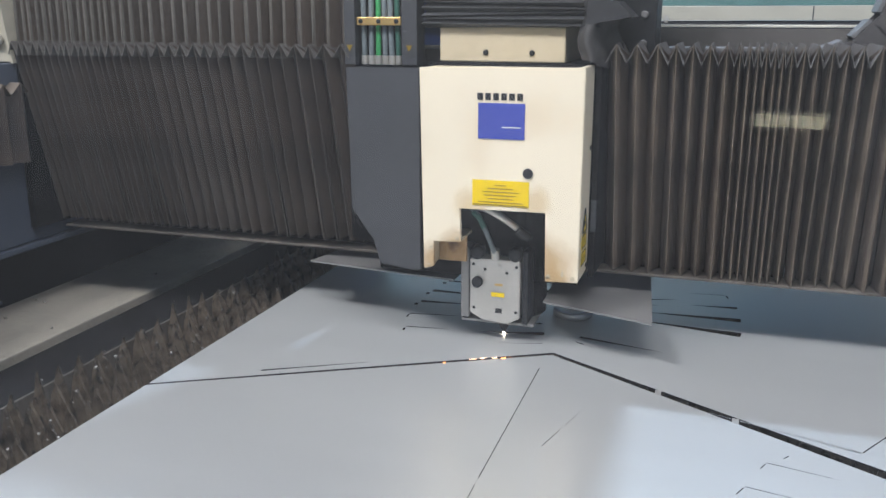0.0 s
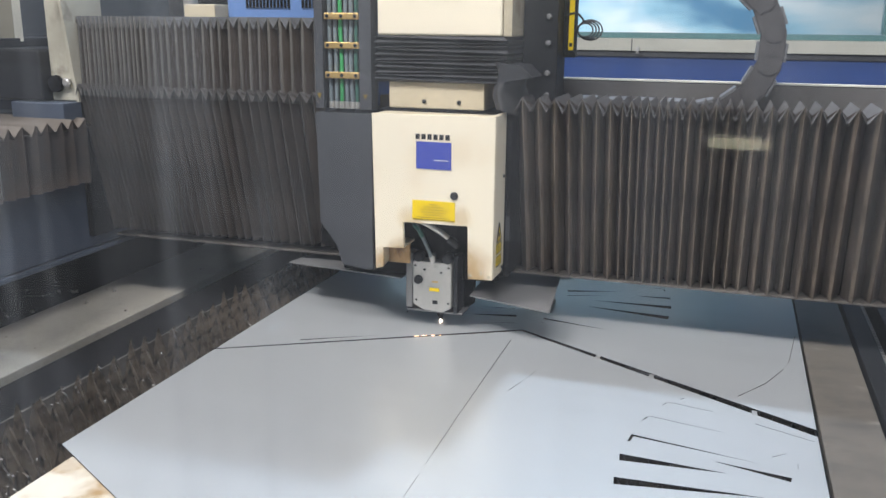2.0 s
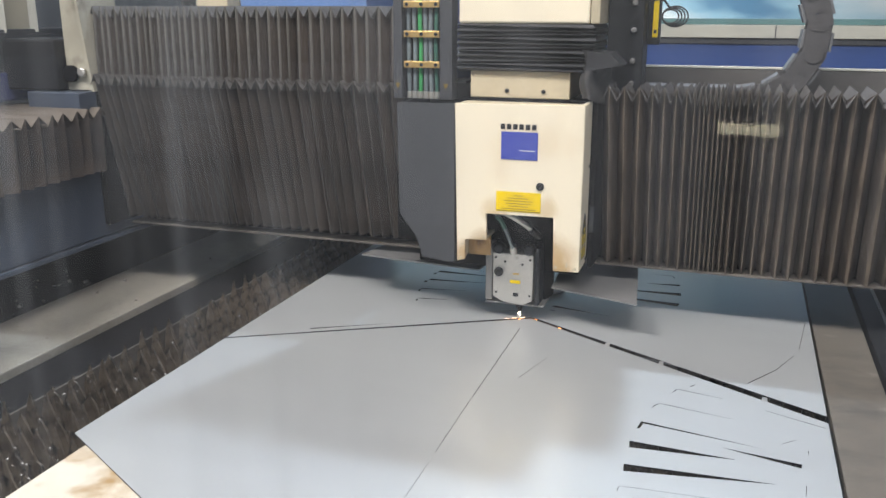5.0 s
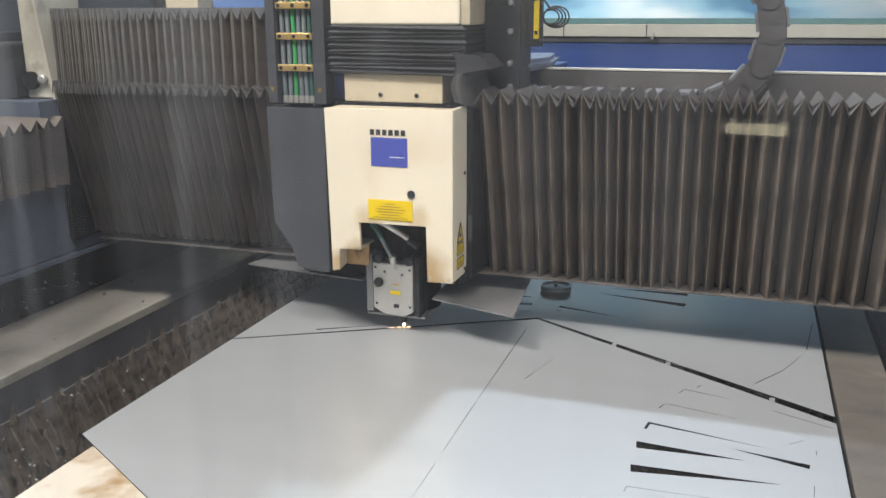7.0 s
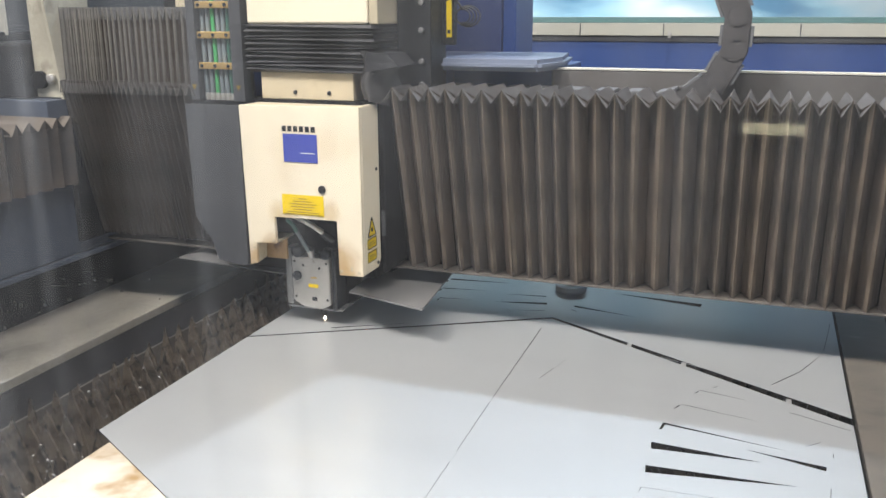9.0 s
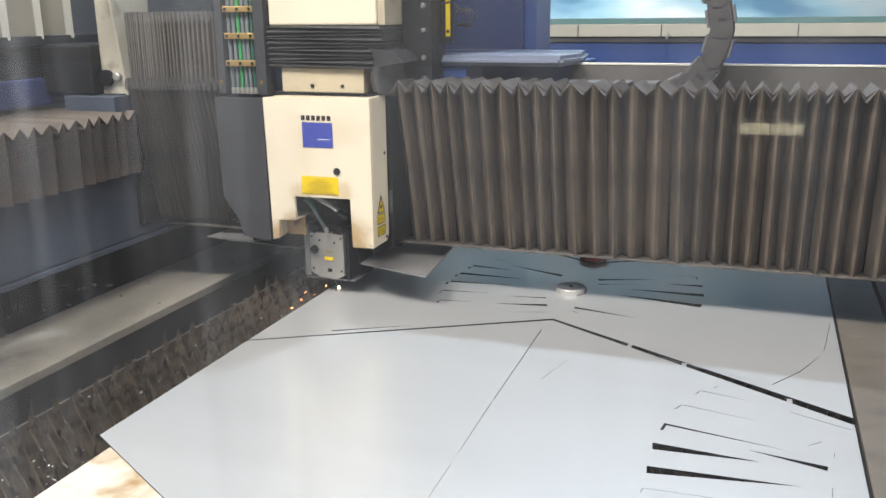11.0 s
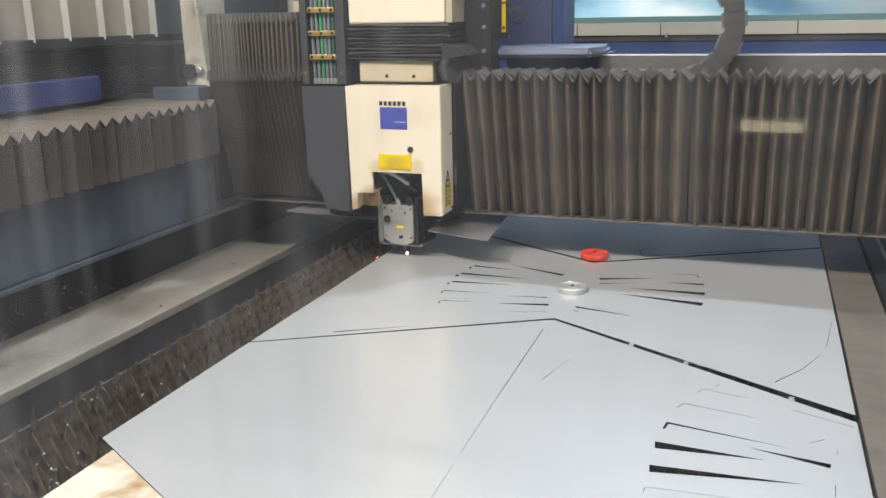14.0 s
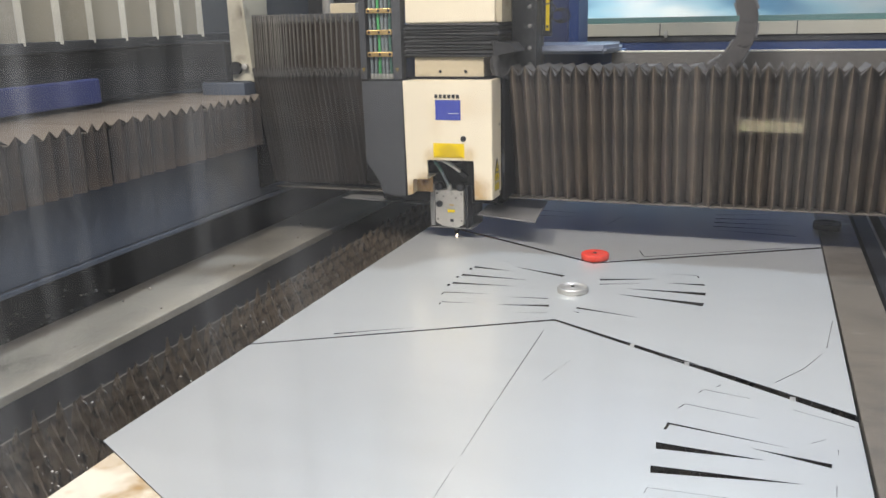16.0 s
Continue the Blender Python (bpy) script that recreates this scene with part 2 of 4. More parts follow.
BLUE_DULL = material("dull_blue_paint", (0.035, 0.045, 0.14), 0.5, 0, 0.15, 3, 60, 0.05)
RUBBER = material("black_rubber", (0.035, 0.035, 0.038), 0.45, 0, 0.2, 8, 60, 0.1)
# fainter painted light on the ridges of the lower bellows
RIDGE_SOFT_LIT = material("bellows_soft_lit_ridge", (0.052, 0.043, 0.037), 0.55, 0, 0.5, 9, 60, 0.05)
CLOTH = material("slack_cloth", (0.045, 0.043, 0.043), 0.6, 0, 0.3, 9, 70, 0.2)
SCORCHED = material("scorched_paint", (0.44, 0.27, 0.12), 0.55, 0, 0.25, 8, 60, 0.1, stain=(0.16, 0.09, 0.05), stain_at=0.58, stain_scale=14)
GREEN_DARK = material("dark_green_hose", (0.04, 0.12, 0.09), 0.45, 0, 0.1)


# ---- mesh helpers ----
def box(bm, x0, x1, y0, y1, z0, z1, bevel=0.0):
    r = bmesh.ops.create_cube(bm, size=1.0)
    for v in r["verts"]:
        v.co = Vector(((x0 + x1) / 2 + v.co.x * (x1 - x0), (y0 + y1) / 2 + v.co.y * (y1 - y0), (z0 + z1) / 2 + v.co.z * (z1 - z0)))
    if bevel:
        es = list({e for v in r["verts"] for e in v.link_edges})
        bmesh.ops.bevel(bm, geom=es, offset=bevel, segments=2, affect='EDGES', profile=0.5)
    return bm


def cyl(bm, a, b, r0, r1=None, seg=16):
    a, b = Vector(a), Vector(b)
    d = b - a
    m = Matrix.Translation((a + b) / 2) @ d.to_track_quat("Z", "Y").to_matrix().to_4x4()
    bmesh.ops.create_cone(bm, cap_ends=True, segments=seg, radius1=r0, radius2=r0 if r1 is None else r1, depth=d.length, matrix=m)
    return bm


def prism(bm, poly, axis, a, b, bevel=0.0):
    """A plate: the outline poly extruded from a to b along an axis ('y': poly in xz, 'z': poly in xy, 'x': poly in yz)."""
    def at(p, t):
        return {'y': (p[0], t, p[1]), 'z': (p[0], p[1], t), 'x': (t, p[0], p[1])}[axis]
    v0 = [bm.verts.new(at(p, a)) for p in poly]
    v1 = [bm.verts.new(at(p, b)) for p in poly]
    n = len(poly)
    fs = [bm.faces.new(v0), bm.faces.new(v1[::-1])]
    fs += [bm.faces.new((v0[i], v1[i], v1[(i + 1) % n], v0[(i + 1) % n])) for i in range(n)]
    bmesh.ops.recalc_face_normals(bm, faces=fs)
    if bevel:
        bmesh.ops.bevel(bm, geom=list({e for f in fs for e in f.edges}), offset=bevel, segments=2, affect='EDGES')
    return bm


def tube(bm, pts, r, seg=10, steps=8):
    """A round hose through points, smoothed."""
    P = [Vector(p) for p in pts]
    Q = []
    for i in range(len(P) - 1):
        p0, p1, p2, p3 = P[max(i - 1, 0)], P[i], P[i + 1], P[min(i + 2, len(P) - 1)]
        for k in range(steps):
            t = k / steps
            Q.append(0.5 * ((2 * p1) + (p2 - p0) * t + (2 * p0 - 5 * p1 + 4 * p2 - p3) * t * t + (3 * p1 - p0 - 3 * p2 + p3) * t ** 3))
    Q.append(P[-1])
    rings = []
    for i, q in enumerate(Q):
        d = (Q[min(i + 1, len(Q) - 1)] - Q[max(i - 1, 0)]).normalized()
        u = d.orthogonal().normalized() if not rings else (last - d * last.dot(d)).normalized()
        last = u
        w = d.cross(u)
        rings.append([bm.verts.new(q + r * (math.cos(2 * math.pi * k / seg) * u + math.sin(2 * math.pi * k / seg) * w)) for k in range(seg)])
    for a, b in zip(rings, rings[1:]):
        for k in range(seg):
            bm.faces.new((a[k], a[(k + 1) % seg], b[(k + 1) % seg], b[k])).smooth = True
    bm.faces.new(rings[0][::-1])
    bm.faces.new(rings[-1])
    return bm


def mesh_of(name, bm, mat):
    me = bpy.data.meshes.new(name)
    bm.normal_update()
    bm.to_mesh(me)
    bm.free()
    for m in (mat if isinstance(mat, (list, tuple)) else [mat]):
        me.materials.append(m)
    return me


def part(name, bm, mat, parent=None, label="", at=None):
    ob = new(name, bm if isinstance(bm, bpy.types.Mesh) else mesh_of(name, bm, mat))
    if parent:
        ob.parent = parent
    if at is not None:
        ob.matrix_basis = at
    if label:
        ob["label"] = label
    return ob


def boxed(name, dims, mat, parent=None, label="", bevel=0.003):
    return part(name, box(bmesh.new(), *dims, bevel), mat, parent, label)


def thing(name, label, category, group="", kind="", at=None):
    e = new(name)
    e.empty_display_size = 0.1
    if at is not None:
        e.matrix_basis = at
    return tagged(e, label, category, group, kind)


# ---- the hall that closes the place ----
FLOOR_Z = -0.95
tagged(boxed("floor", (-7, 9, -7, 11, FLOOR_Z - 0.2, FLOOR_Z), CONCRETE, bevel=0), "grey concrete hall floor under the machine", "floor", kind="structure")
# fixtures made up to go with the front fill lights, out of view
for x in (-1.6, 1.4, 4.4):
    fit = thing("fill_fixture", "unseen white strip fixture added for the front fill light", "lamp", "hall lamps", at=pose(x, -1.74, 4.86))
    boxed("lamp_body", (-1.2, 1.2, -0.25, 0.25, 0.06, 0.10), WALL, fit)
    boxed("hanger", (-0.9, -0.88, -0.01, 0.01, 0.10, 0.345), DARK, fit)
    boxed("hanger", (0.88, 0.9, -0.01, 0.01, 0.10, 0.345), DARK, fit)
for nm, d in (("wall_west", (-7.2, -7, -7, 11, FLOOR_Z, 5.2)), ("wall_east", (9, 9.2, -7, 11, FLOOR_Z, 5.2)),
              ("wall_south", (-7.2, 9.2, -7.2, -7, FLOOR_Z, 0.4)), ("wall_south_upper", (-7.2, 9.2, -7.2, -7, 4.4, 5.2)), ("wall_north", (-7.2, 9.2, 11, 11.2, FLOOR_Z, 5.2))):
    tagged(boxed(nm, d, WALL, bevel=0), "plain grey hall wall", "wall", kind="structure")
cb = bmesh.new()
for d in ((-7.2, 9.2, -7.2, -5.5, 5.2, 5.4), (-7.2, 9.2, 9.0, 11.2, 5.2, 5.4), (-5.0, 7.0, -2.0, -1.5, 5.2, 5.4), (-7.2, -5.0, -5.5, 9.0, 5.2, 5.4), (7.0, 9.2, -5.5, 9.0, 5.2, 5.4), (-5.0, 7.0, 2.55, 2.95, 5.2, 5.4)):
    box(cb, *d)
tagged(part("ceiling", cb, WALL), "hall ceiling with a wide rooflight opening", "ceiling", kind="structure")

bay_lamp = thing("high_bay_lamp", "round white high-bay lamp hanging over the machine", "lamp", at=pose(BAY[0], BAY[1], BAY[2] + 0.03))
part("lamp_shell", cyl(bmesh.new(), (0, 0, 0.02), (0, 0, 0.22), 0.22, 0.09, 28), WALL, bay_lamp)
part("hanger", cyl(bmesh.new(), (0, 0, 0.22), (0, 0, 0.70), 0.012, seg=10), DARK, bay_lamp)

pil = thing("pillar_lamp", "grey hall pillar with a lit warm tube lamp", "lamp")
boxed("pillar", (1.0, 1.65, -5.1, -4.76, FLOOR_Z, 5.2), CONCRETE, pil)
boxed("lamp_holder", (1.15, 1.48, -4.757, -4.73, 0.23, 0.31), WALL, pil)
part("tube", cyl(bmesh.new(), (1.17, -4.70, 0.27), (1.46, -4.70, 0.265), 0.028), TUBE, pil, "glowing warm tube")

# ---- rear of the machine: blue wall, sill, window ----
RY = 4.2
tagged(boxed("wall_rear", (-4.0, 4.2, RY, RY + 0.12, FLOOR_Z, 0.655), BLUE, bevel=0), "blue painted lower rear wall of the enclosure", "wall", kind="structure")
tagged(boxed("wall_rear_upper", (-4.0, 4.2, RY, RY + 0.12, 1.62, 2.1), BLUE, bevel=0), "blue painted rear wall above the window", "wall", kind="structure")
tagged(boxed("wall_rear_end", (-4.0, -1.0, RY, RY + 0.12, 0.655, 1.62), BLUE_DARK, bevel=0), "dark blue rear wall beside the window", "wall", kind="structure")
tagged(boxed("wall_rear_side", (3.6, 4.2, RY, RY + 0.12, 0.655, 1.62), BLUE, bevel=0), "blue rear wall beside the window", "wall", kind="structure")
win = tagged(new("window_1"), "long enclosure window with a cream sill and bright daylight behind", "window", kind="structure")
boxed("window_sill", (-1.0, 3.6, RY - 0.03, RY + 0.12, 0.692, 0.765), SILL, win, "cream painted sill with rust runs")
# the sill's shadow, built as a dark grey strip
boxed("sill_shadow_strip", (-1.0, 3.6, RY - 0.012, RY + 0.1, 0.657, 0.69), GREY_PAINT, win, "grey strip painted as the shadow under the sill")
boxed("seal", (-1.0, 3.6, RY, RY + 0.1, 0.767, 0.80), FRAME, win, "green rubber seal")
boxed("top_rail", (-1.0, 3.6, RY, RY + 0.1, 1.58, 1.62), SILL, win)
for x in (-1.0, 2.03, 3.56):
    boxed("mullion", (x, x + 0.04, RY + 0.002, RY + 0.09, 0.802, 1.578), FRAME, win)
for x0, x1 in ((-0.958, 2.028), (2.072, 3.558)):
    g = boxed("pane", (x0, x1, RY + 0.04, RY + 0.046, 0.803, 1.577), GLASS, win, bevel=0)
    g.visible_shadow = False
for x in (0.16, 0.66, 1.42, 2.3):
    boxed("joint_cover", (x, x + 0.006, RY - 0.034, RY - 0.031, 0.694, 0.763), GREY_PAINT, win, bevel=0)
bb = bmesh.new()
cyl(bb, (0.70, RY - 0.06, 0.70), (0.70, RY - 0.031, 0.70), 0.012, seg=12)
box(bb, 0.692, 0.708, RY - 0.056, RY - 0.034, 0.68, 0.72)
part("bolt", bb, ALU, win, "steel clamp bolt")
tagged(boxed("backdrop", (-6.5, 8.5, RY + 1.6, RY + 1.7, -0.3, 3.6), DAYLIGHT, bevel=0), "blurred bright daylight beyond the window", "backdrop", kind="structure")
tagged(boxed("wall_side_left", (-1.62, -1.5, -0.62, RY - 0.002, FLOOR_Z, 2.1), GREY_PAINT, bevel=0), "dark grey enclosure side wall", "wall", kind="structure")
tagged(boxed("wall_side_right", (3.1, 3.2, -0.62, RY - 0.002, FLOOR_Z, 0.65), BLUE, bevel=0), "low blue enclosure side wall", "wall", kind="structure")

# ---- the bed of the machine ----
tagged(boxed("bed_floor", (-2.2, 4.0, -0.6, RY - 0.24, -0.62, -0.60), BLACK, bevel=0), "black sooty chute floor below the slats", "floor", kind="structure")
tagged(boxed("floor_plate", (-0.845, -0.54, -0.6, 4.0, -0.12, -0.08), STRIP, bevel=0.004), "dusty grey steel floor plate beside the cutting bed", "plate", kind="structure")
tagged(boxed("dark_gutter", (-1.3, -0.86, -0.6, 4.0, -0.14, -0.10), BLACK, bevel=0.002), "black gutter with scattered slag droplets", "gutter", kind="structure")
rng = random.Random(4)
bm = bmesh.new()
for k in range(34):
    y, x = rng.uniform(0.2, 1.2), rng.uniform(-1.12, -0.88)
    bmesh.ops.create_icosphere(bm, subdivisions=1, radius=rng.uniform(0.003, 0.009), matrix=pose(x, y, -0.097))
tagged(part("slag_droplets", bm, SLAG), "bright slag droplets lying in the gutter", "slag", kind="stuff")
bm = bmesh.new()
for k in range(16):
    y, x = rng.uniform(0.1, 2.2), rng.uniform(-0.82, -0.58)
    bmesh.ops.create_icosphere(bm, subdivisions=1, radius=rng.uniform(0.002, 0.006), matrix=pose(x, y, -0.078))
tagged(part("slag_crumbs", bm, SLAG), "slag crumbs on the floor plate", "slag", kind="stuff")

bed = thing("cutting_bed", "steel cutting bed with rows of scorched toothed slats", "cutting bed")
bm = bmesh.new()
box(bm, -0.50, -0.275, -0.6, 3.9, -0.60, -0.085)
part("bed_side", bm, BLACK, bed, "black steel bed side")
part("side_rail", box(bmesh.new(), -0.272, -0.266, -0.6, 3.9, -0.30, -0.044), RIM, bed, "thin steel rail that holds the slats")
boxed("bed_side", (1.50, 1.66, -0.6, 3.9, -0.60, -0.03), BLACK, bed)
boxed("cover_plate", (1.506, 1.636, -0.6, 3.9, -0.026, -0.003), PLATE, bed, "oily brownish steel cover plate", 0.002)
# near cross panel
boxed("front_panel", (0.05, 1.45, -0.60, -0.03, -0.05, -0.0036), RUSTY, bed, "cream steel panel with rust stains", 0.003)


def slat_mesh(seed):
    """A toothed slat: sharp, burnt, unequal teeth with slag beads clinging to them."""
    r = random.Random(seed)
    bm = bmesh.new()
    x, x1, th, lo = -0.262, 1.49, 0.0025, -0.16
    top = []
    while x < x1 - 0.03:
        w = r.uniform(0.040, 0.056)
        h = (0.010 - 0.026 * r.random() ** 1.6) if x < -0.03 else -0.004 - 0.012 * r.random() ** 2
        h = min(h, -0.004) if x + w > -0.012 else h
        lean = r.uniform(-0.10, 0.10)
        top += [(x + 0.002, -0.064 - r.uniform(0, 0.014)), (x + w * (0.24 + lean), -0.036 + r.uniform(-0.005, 0.005)),
                (x + w * (0.43 + lean), h - 0.009), (x + w * (0.50 + lean), h), (x + w * (0.57 + lean), h - 0.010 - r.uniform(0, 0.006)),
                (x + w * (0.78 + lean), -0.038 + r.uniform(-0.006, 0.006))]
        x += w
    top.append((x1, -0.06))
    for a, b in zip(top, top[1:]):
        vs = []
        for yy in (-th, th):
            vs.append([bm.verts.new((p[0], yy + r.uniform(-0.0012, 0.0012), p[1])) for p in (a, b)] + [bm.verts.new((b[0], yy, lo)), bm.verts.new((a[0], yy, lo))])
        bm.faces.new(vs[0])
        bm.faces.new(vs[1][::-1])
        bm.faces.new((vs[0][1], vs[0][0], vs[1][0], vs[1][1]))
    nf = len(bm.faces)
    # slag beads that stick to the teeth over the open stretch
    near = [p for p in top if p[0] < 0.05]
    for k in range(60):
        q = r.choice(near)
        bmesh.ops.create_icosphere(bm, subdivisions=1, radius=0.0008 + 0.0034 * r.random() ** 4,
                                   matrix=pose(q[0] + r.uniform(-0.008, 0.008), r.choice((-1, 1)) * 0.0035, q[1] - r.uniform(0.0, 0.03) * r.random()))
    bm.faces.ensure_lookup_table()
    for f in bm.faces[nf:]:
        f.material_index = 1
    return mesh_of("slat", bm, [TOOTH, SLAG])


SLATS = [slat_mesh(k) for k in range(6)]
for i in range(62):
    part("slat", SLATS[(i * 5 + i // 6) % 6], None, bed, at=pose(0, -0.55 + i * 0.068 + rng.uniform(-0.006, 0.006), rng.uniform(-0.002, 0.0), 0, 0, rng.uniform(-0.25, 0.25)))

# right guide rail of the bridge
rail = thing("guide_rail", "black toothed guide rail beside the cutting bed", "guide rail")
boxed("rail_bar", (1.645, 1.70, -0.6, 3.9, -0.10, 0.004), DARK, rail)
boxed("rail_bar", (1.74, 1.80, -0.6, 3.9, -0.10, 0.012), DARK, rail)
boxed("rail_base", (1.63, 1.95, -0.6, 3.9, -0.16, -0.10), BLACK, rail)
bm = bmesh.new()
for i in range(150):
    y = -0.2 + i * 0.024
    box(bm, 1.702, 1.716, y, y + 0.012, -0.07, -0.01)
tagged(part("rail_teeth", bm, ALU, rail), kind="stuff")


# ---- viewing window between the camera and the machine ----
def dusty_hazed_glass():
    m = bpy.data.materials.new("dusty_hazed_glass")
    m.use_nodes = True
    n, l = m.node_tree.nodes, m.node_tree.links
    n.remove(n["Principled BSDF"])
    clear, film, shine = n.new("ShaderNodeBsdfTransparent"), n.new("ShaderNodeBsdfDiffuse"), n.new("ShaderNodeBsdfGlossy")
    film.inputs["Color"].default_value = (0.72, 0.74, 0.76, 1)
    shine.inputs["Roughness"].default_value = 0.02
    tc, mp = n.new("ShaderNodeTexCoord"), n.new("ShaderNodeMapping")
    mp.inputs["Scale"].default_value = (5.0, 1.0, 1.1)
    no = n.new("ShaderNodeTexNoise")
    no.inputs["Scale"].default_value, no.inputs["Detail"].default_value = 1.6, 5
    rg = n.new("ShaderNodeMapRange")
    rg.inputs["From Min"].default_value, rg.inputs["From Max"].default_value = 0.35, 0.75
    rg.inputs["To Min"].default_value, rg.inputs["To Max"].default_value = 0.006, 0.030
    a, b = n.new("ShaderNodeMixShader"), n.new("ShaderNodeMixShader")
    b.inputs["Fac"].default_value = 0.02
    l.new(tc.outputs["Object"], mp.inputs["Vector"])
    l.new(mp.outputs["Vector"], no.inputs["Vector"])
    l.new(no.outputs["Fac"], rg.inputs["Value"])
    # film thickened towards the left, to paint the stronger haze there
    sep, side = n.new("ShaderNodeSeparateXYZ"), n.new("ShaderNodeMapRange")
    side.inputs["From Min"].default_value, side.inputs["From Max"].default_value = 0.35, 1.15
    side.inputs["To Min"].default_value, side.inputs["To Max"].default_value = 4.3, 1.15
    mul = n.new("ShaderNodeMath")
    mul.operation = 'MULTIPLY'
    l.new(tc.outputs["Object"], sep.inputs["Vector"])
    l.new(sep.outputs["X"], side.inputs["Value"])
    # pale upright reflection streaks painted into the film
    sm, sn, sr, sx = n.new("ShaderNodeMapping"), n.new("ShaderNodeTexNoise"), n.new("ShaderNodeMapRange"), n.new("ShaderNodeMath")
    sm.inputs["Scale"].default_value = (16.0, 1.0, 0.35)
    sn.inputs["Scale"].default_value, sn.inputs["Detail"].default_value = 1.3, 3
    sr.inputs["From Min"].default_value, sr.inputs["From Max"].default_value = 0.42, 0.72
    sr.inputs["To Min"].default_value, sr.inputs["To Max"].default_value = 0.65, 2.2
    sx.operation = 'MULTIPLY'
    l.new(tc.outputs["Object"], sm.inputs["Vector"])
    l.new(sm.outputs["Vector"], sn.inputs["Vector"])
    l.new(sn.outputs["Fac"], sr.inputs["Value"])
    l.new(rg.outputs["Result"], sx.inputs[0])
    l.new(sr.outputs["Result"], sx.inputs[1])
    l.new(sx.outputs[0], mul.inputs[0])
    l.new(side.outputs["Result"], mul.inputs[1])
    # and the painted haze thinned low down, strengthened higher up
    rise, low = n.new("ShaderNodeMapRange"), n.new("ShaderNodeMath")
    rise.inputs["From Min"].default_value, rise.inputs["From Max"].default_value = 0.52, 0.95
    rise.inputs["To Min"].default_value, rise.inputs["To Max"].default_value = 0.62, 1.3
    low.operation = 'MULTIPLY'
    l.new(sep.outputs["Z"], rise.inputs["Value"])
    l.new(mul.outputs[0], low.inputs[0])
    l.new(rise.outputs["Result"], low.inputs[1])
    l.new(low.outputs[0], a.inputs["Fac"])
    l.new(clear.outputs[0], a.inputs[1])
    l.new(film.outputs[0], a.inputs[2])
    l.new(a.outputs[0], b.inputs[1])
    l.new(shine.outputs[0], b.inputs[2])
    l.new(b.outputs[0], n["Material Output"].inputs["Surface"])
    return m


door = tagged(new("window_2"), "large dusty, hazed viewing window in the machine front", "window", kind="structure")
vp = boxed("pane", (-1.9, 3.4, -0.684, -0.680, -0.55, 2.1), dusty_hazed_glass(), door, "clear pane with a dust film and painted haze", 0)
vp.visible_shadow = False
for d in ((-2.0, 3.5, -0.70, -0.66, -0.65, -0.551), (-2.0, 3.5, -0.70, -0.66, 2.101, 2.2), (-2.0, -1.901, -0.70, -0.66, -0.55, 2.1), (3.401, 3.5, -0.70, -0.66, -0.55, 2.1)):
    boxed("window_frame", d, BLUE, door)
tagged(boxed("wall_front", (-4.0, 4.2, -0.72, -0.64, FLOOR_Z, -0.652), BLUE, bevel=0), "blue painted lower front of the enclosure", "wall", kind="structure")

for nm, d in (("wall_front_west", (-4.0, -2.002, -0.72, -0.64, -0.65, 2.2)), ("wall_front_east", (3.502, 4.2, -0.72, -0.64, -0.65, 2.2))):
    tagged(boxed(nm, d, BLUE, bevel=0), "blue painted front of the enclosure beside the window", "wall", kind="structure")

# ---- the cut sheet ----
def plate_with_slots(name, outline, slots, parent, z0=-0.003, z1=0.0):
    """A flat steel piece with real slots through it."""
    bm = bmesh.new()
    edges = []
    for loop in [outline] + slots:
        vs = [bm.verts.new((x, y, z1)) for x, y in loop]
        edges += [bm.edges.new((vs[i], vs[(i + 1) % len(vs)])) for i in range(len(vs))]
    bmesh.ops.triangle_fill(bm, use_beauty=True, use_dissolve=False, edges=edges, normal=(0, 0, 1))
    top = list(bm.faces)
    ex = bmesh.ops.extrude_face_region(bm, geom=top)
    for v in [g for g in ex["geom"] if isinstance(g, bmesh.types.BMVert)]:
        v.co.z = z0
    bmesh.ops.recalc_face_normals(bm, faces=bm.faces)
    bm.normal_update()
    for f in bm.faces:
        f.material_index = 0 if abs(f.normal.z) > 0.5 else 1
    return part(name, bm, [STEEL, STEEL_EDGE], parent)


def line(x0, y0, x1, y1, w=0.0012, w2=None):
    """A narrow slot from one point to another; w and w2: its widths."""
    w2 = w if w2 is None else w2
    d = Vector((x1 - x0, y1 - y0)).normalized()
    n = Vector((-d.y, d.x))
    return [(x0 + n.x * w / 2, y0 + n.y * w / 2), (x0 - n.x * w / 2, y0 - n.y * w / 2), (x1 - n.x * w2 / 2, y1 - n.y * w2 / 2), (x1 + n.x * w2 / 2, y1 + n.y * w2 / 2)]


def hook(x0, y0, x1, y1, tail, w=0.003):
    """A slot with a short hooked end."""
    return [(x0, y0), (x0 + 0.004, y0 + tail), (x1, y1), (x0 + 0.005, y0 + tail - w), (x0 + w, y0)]


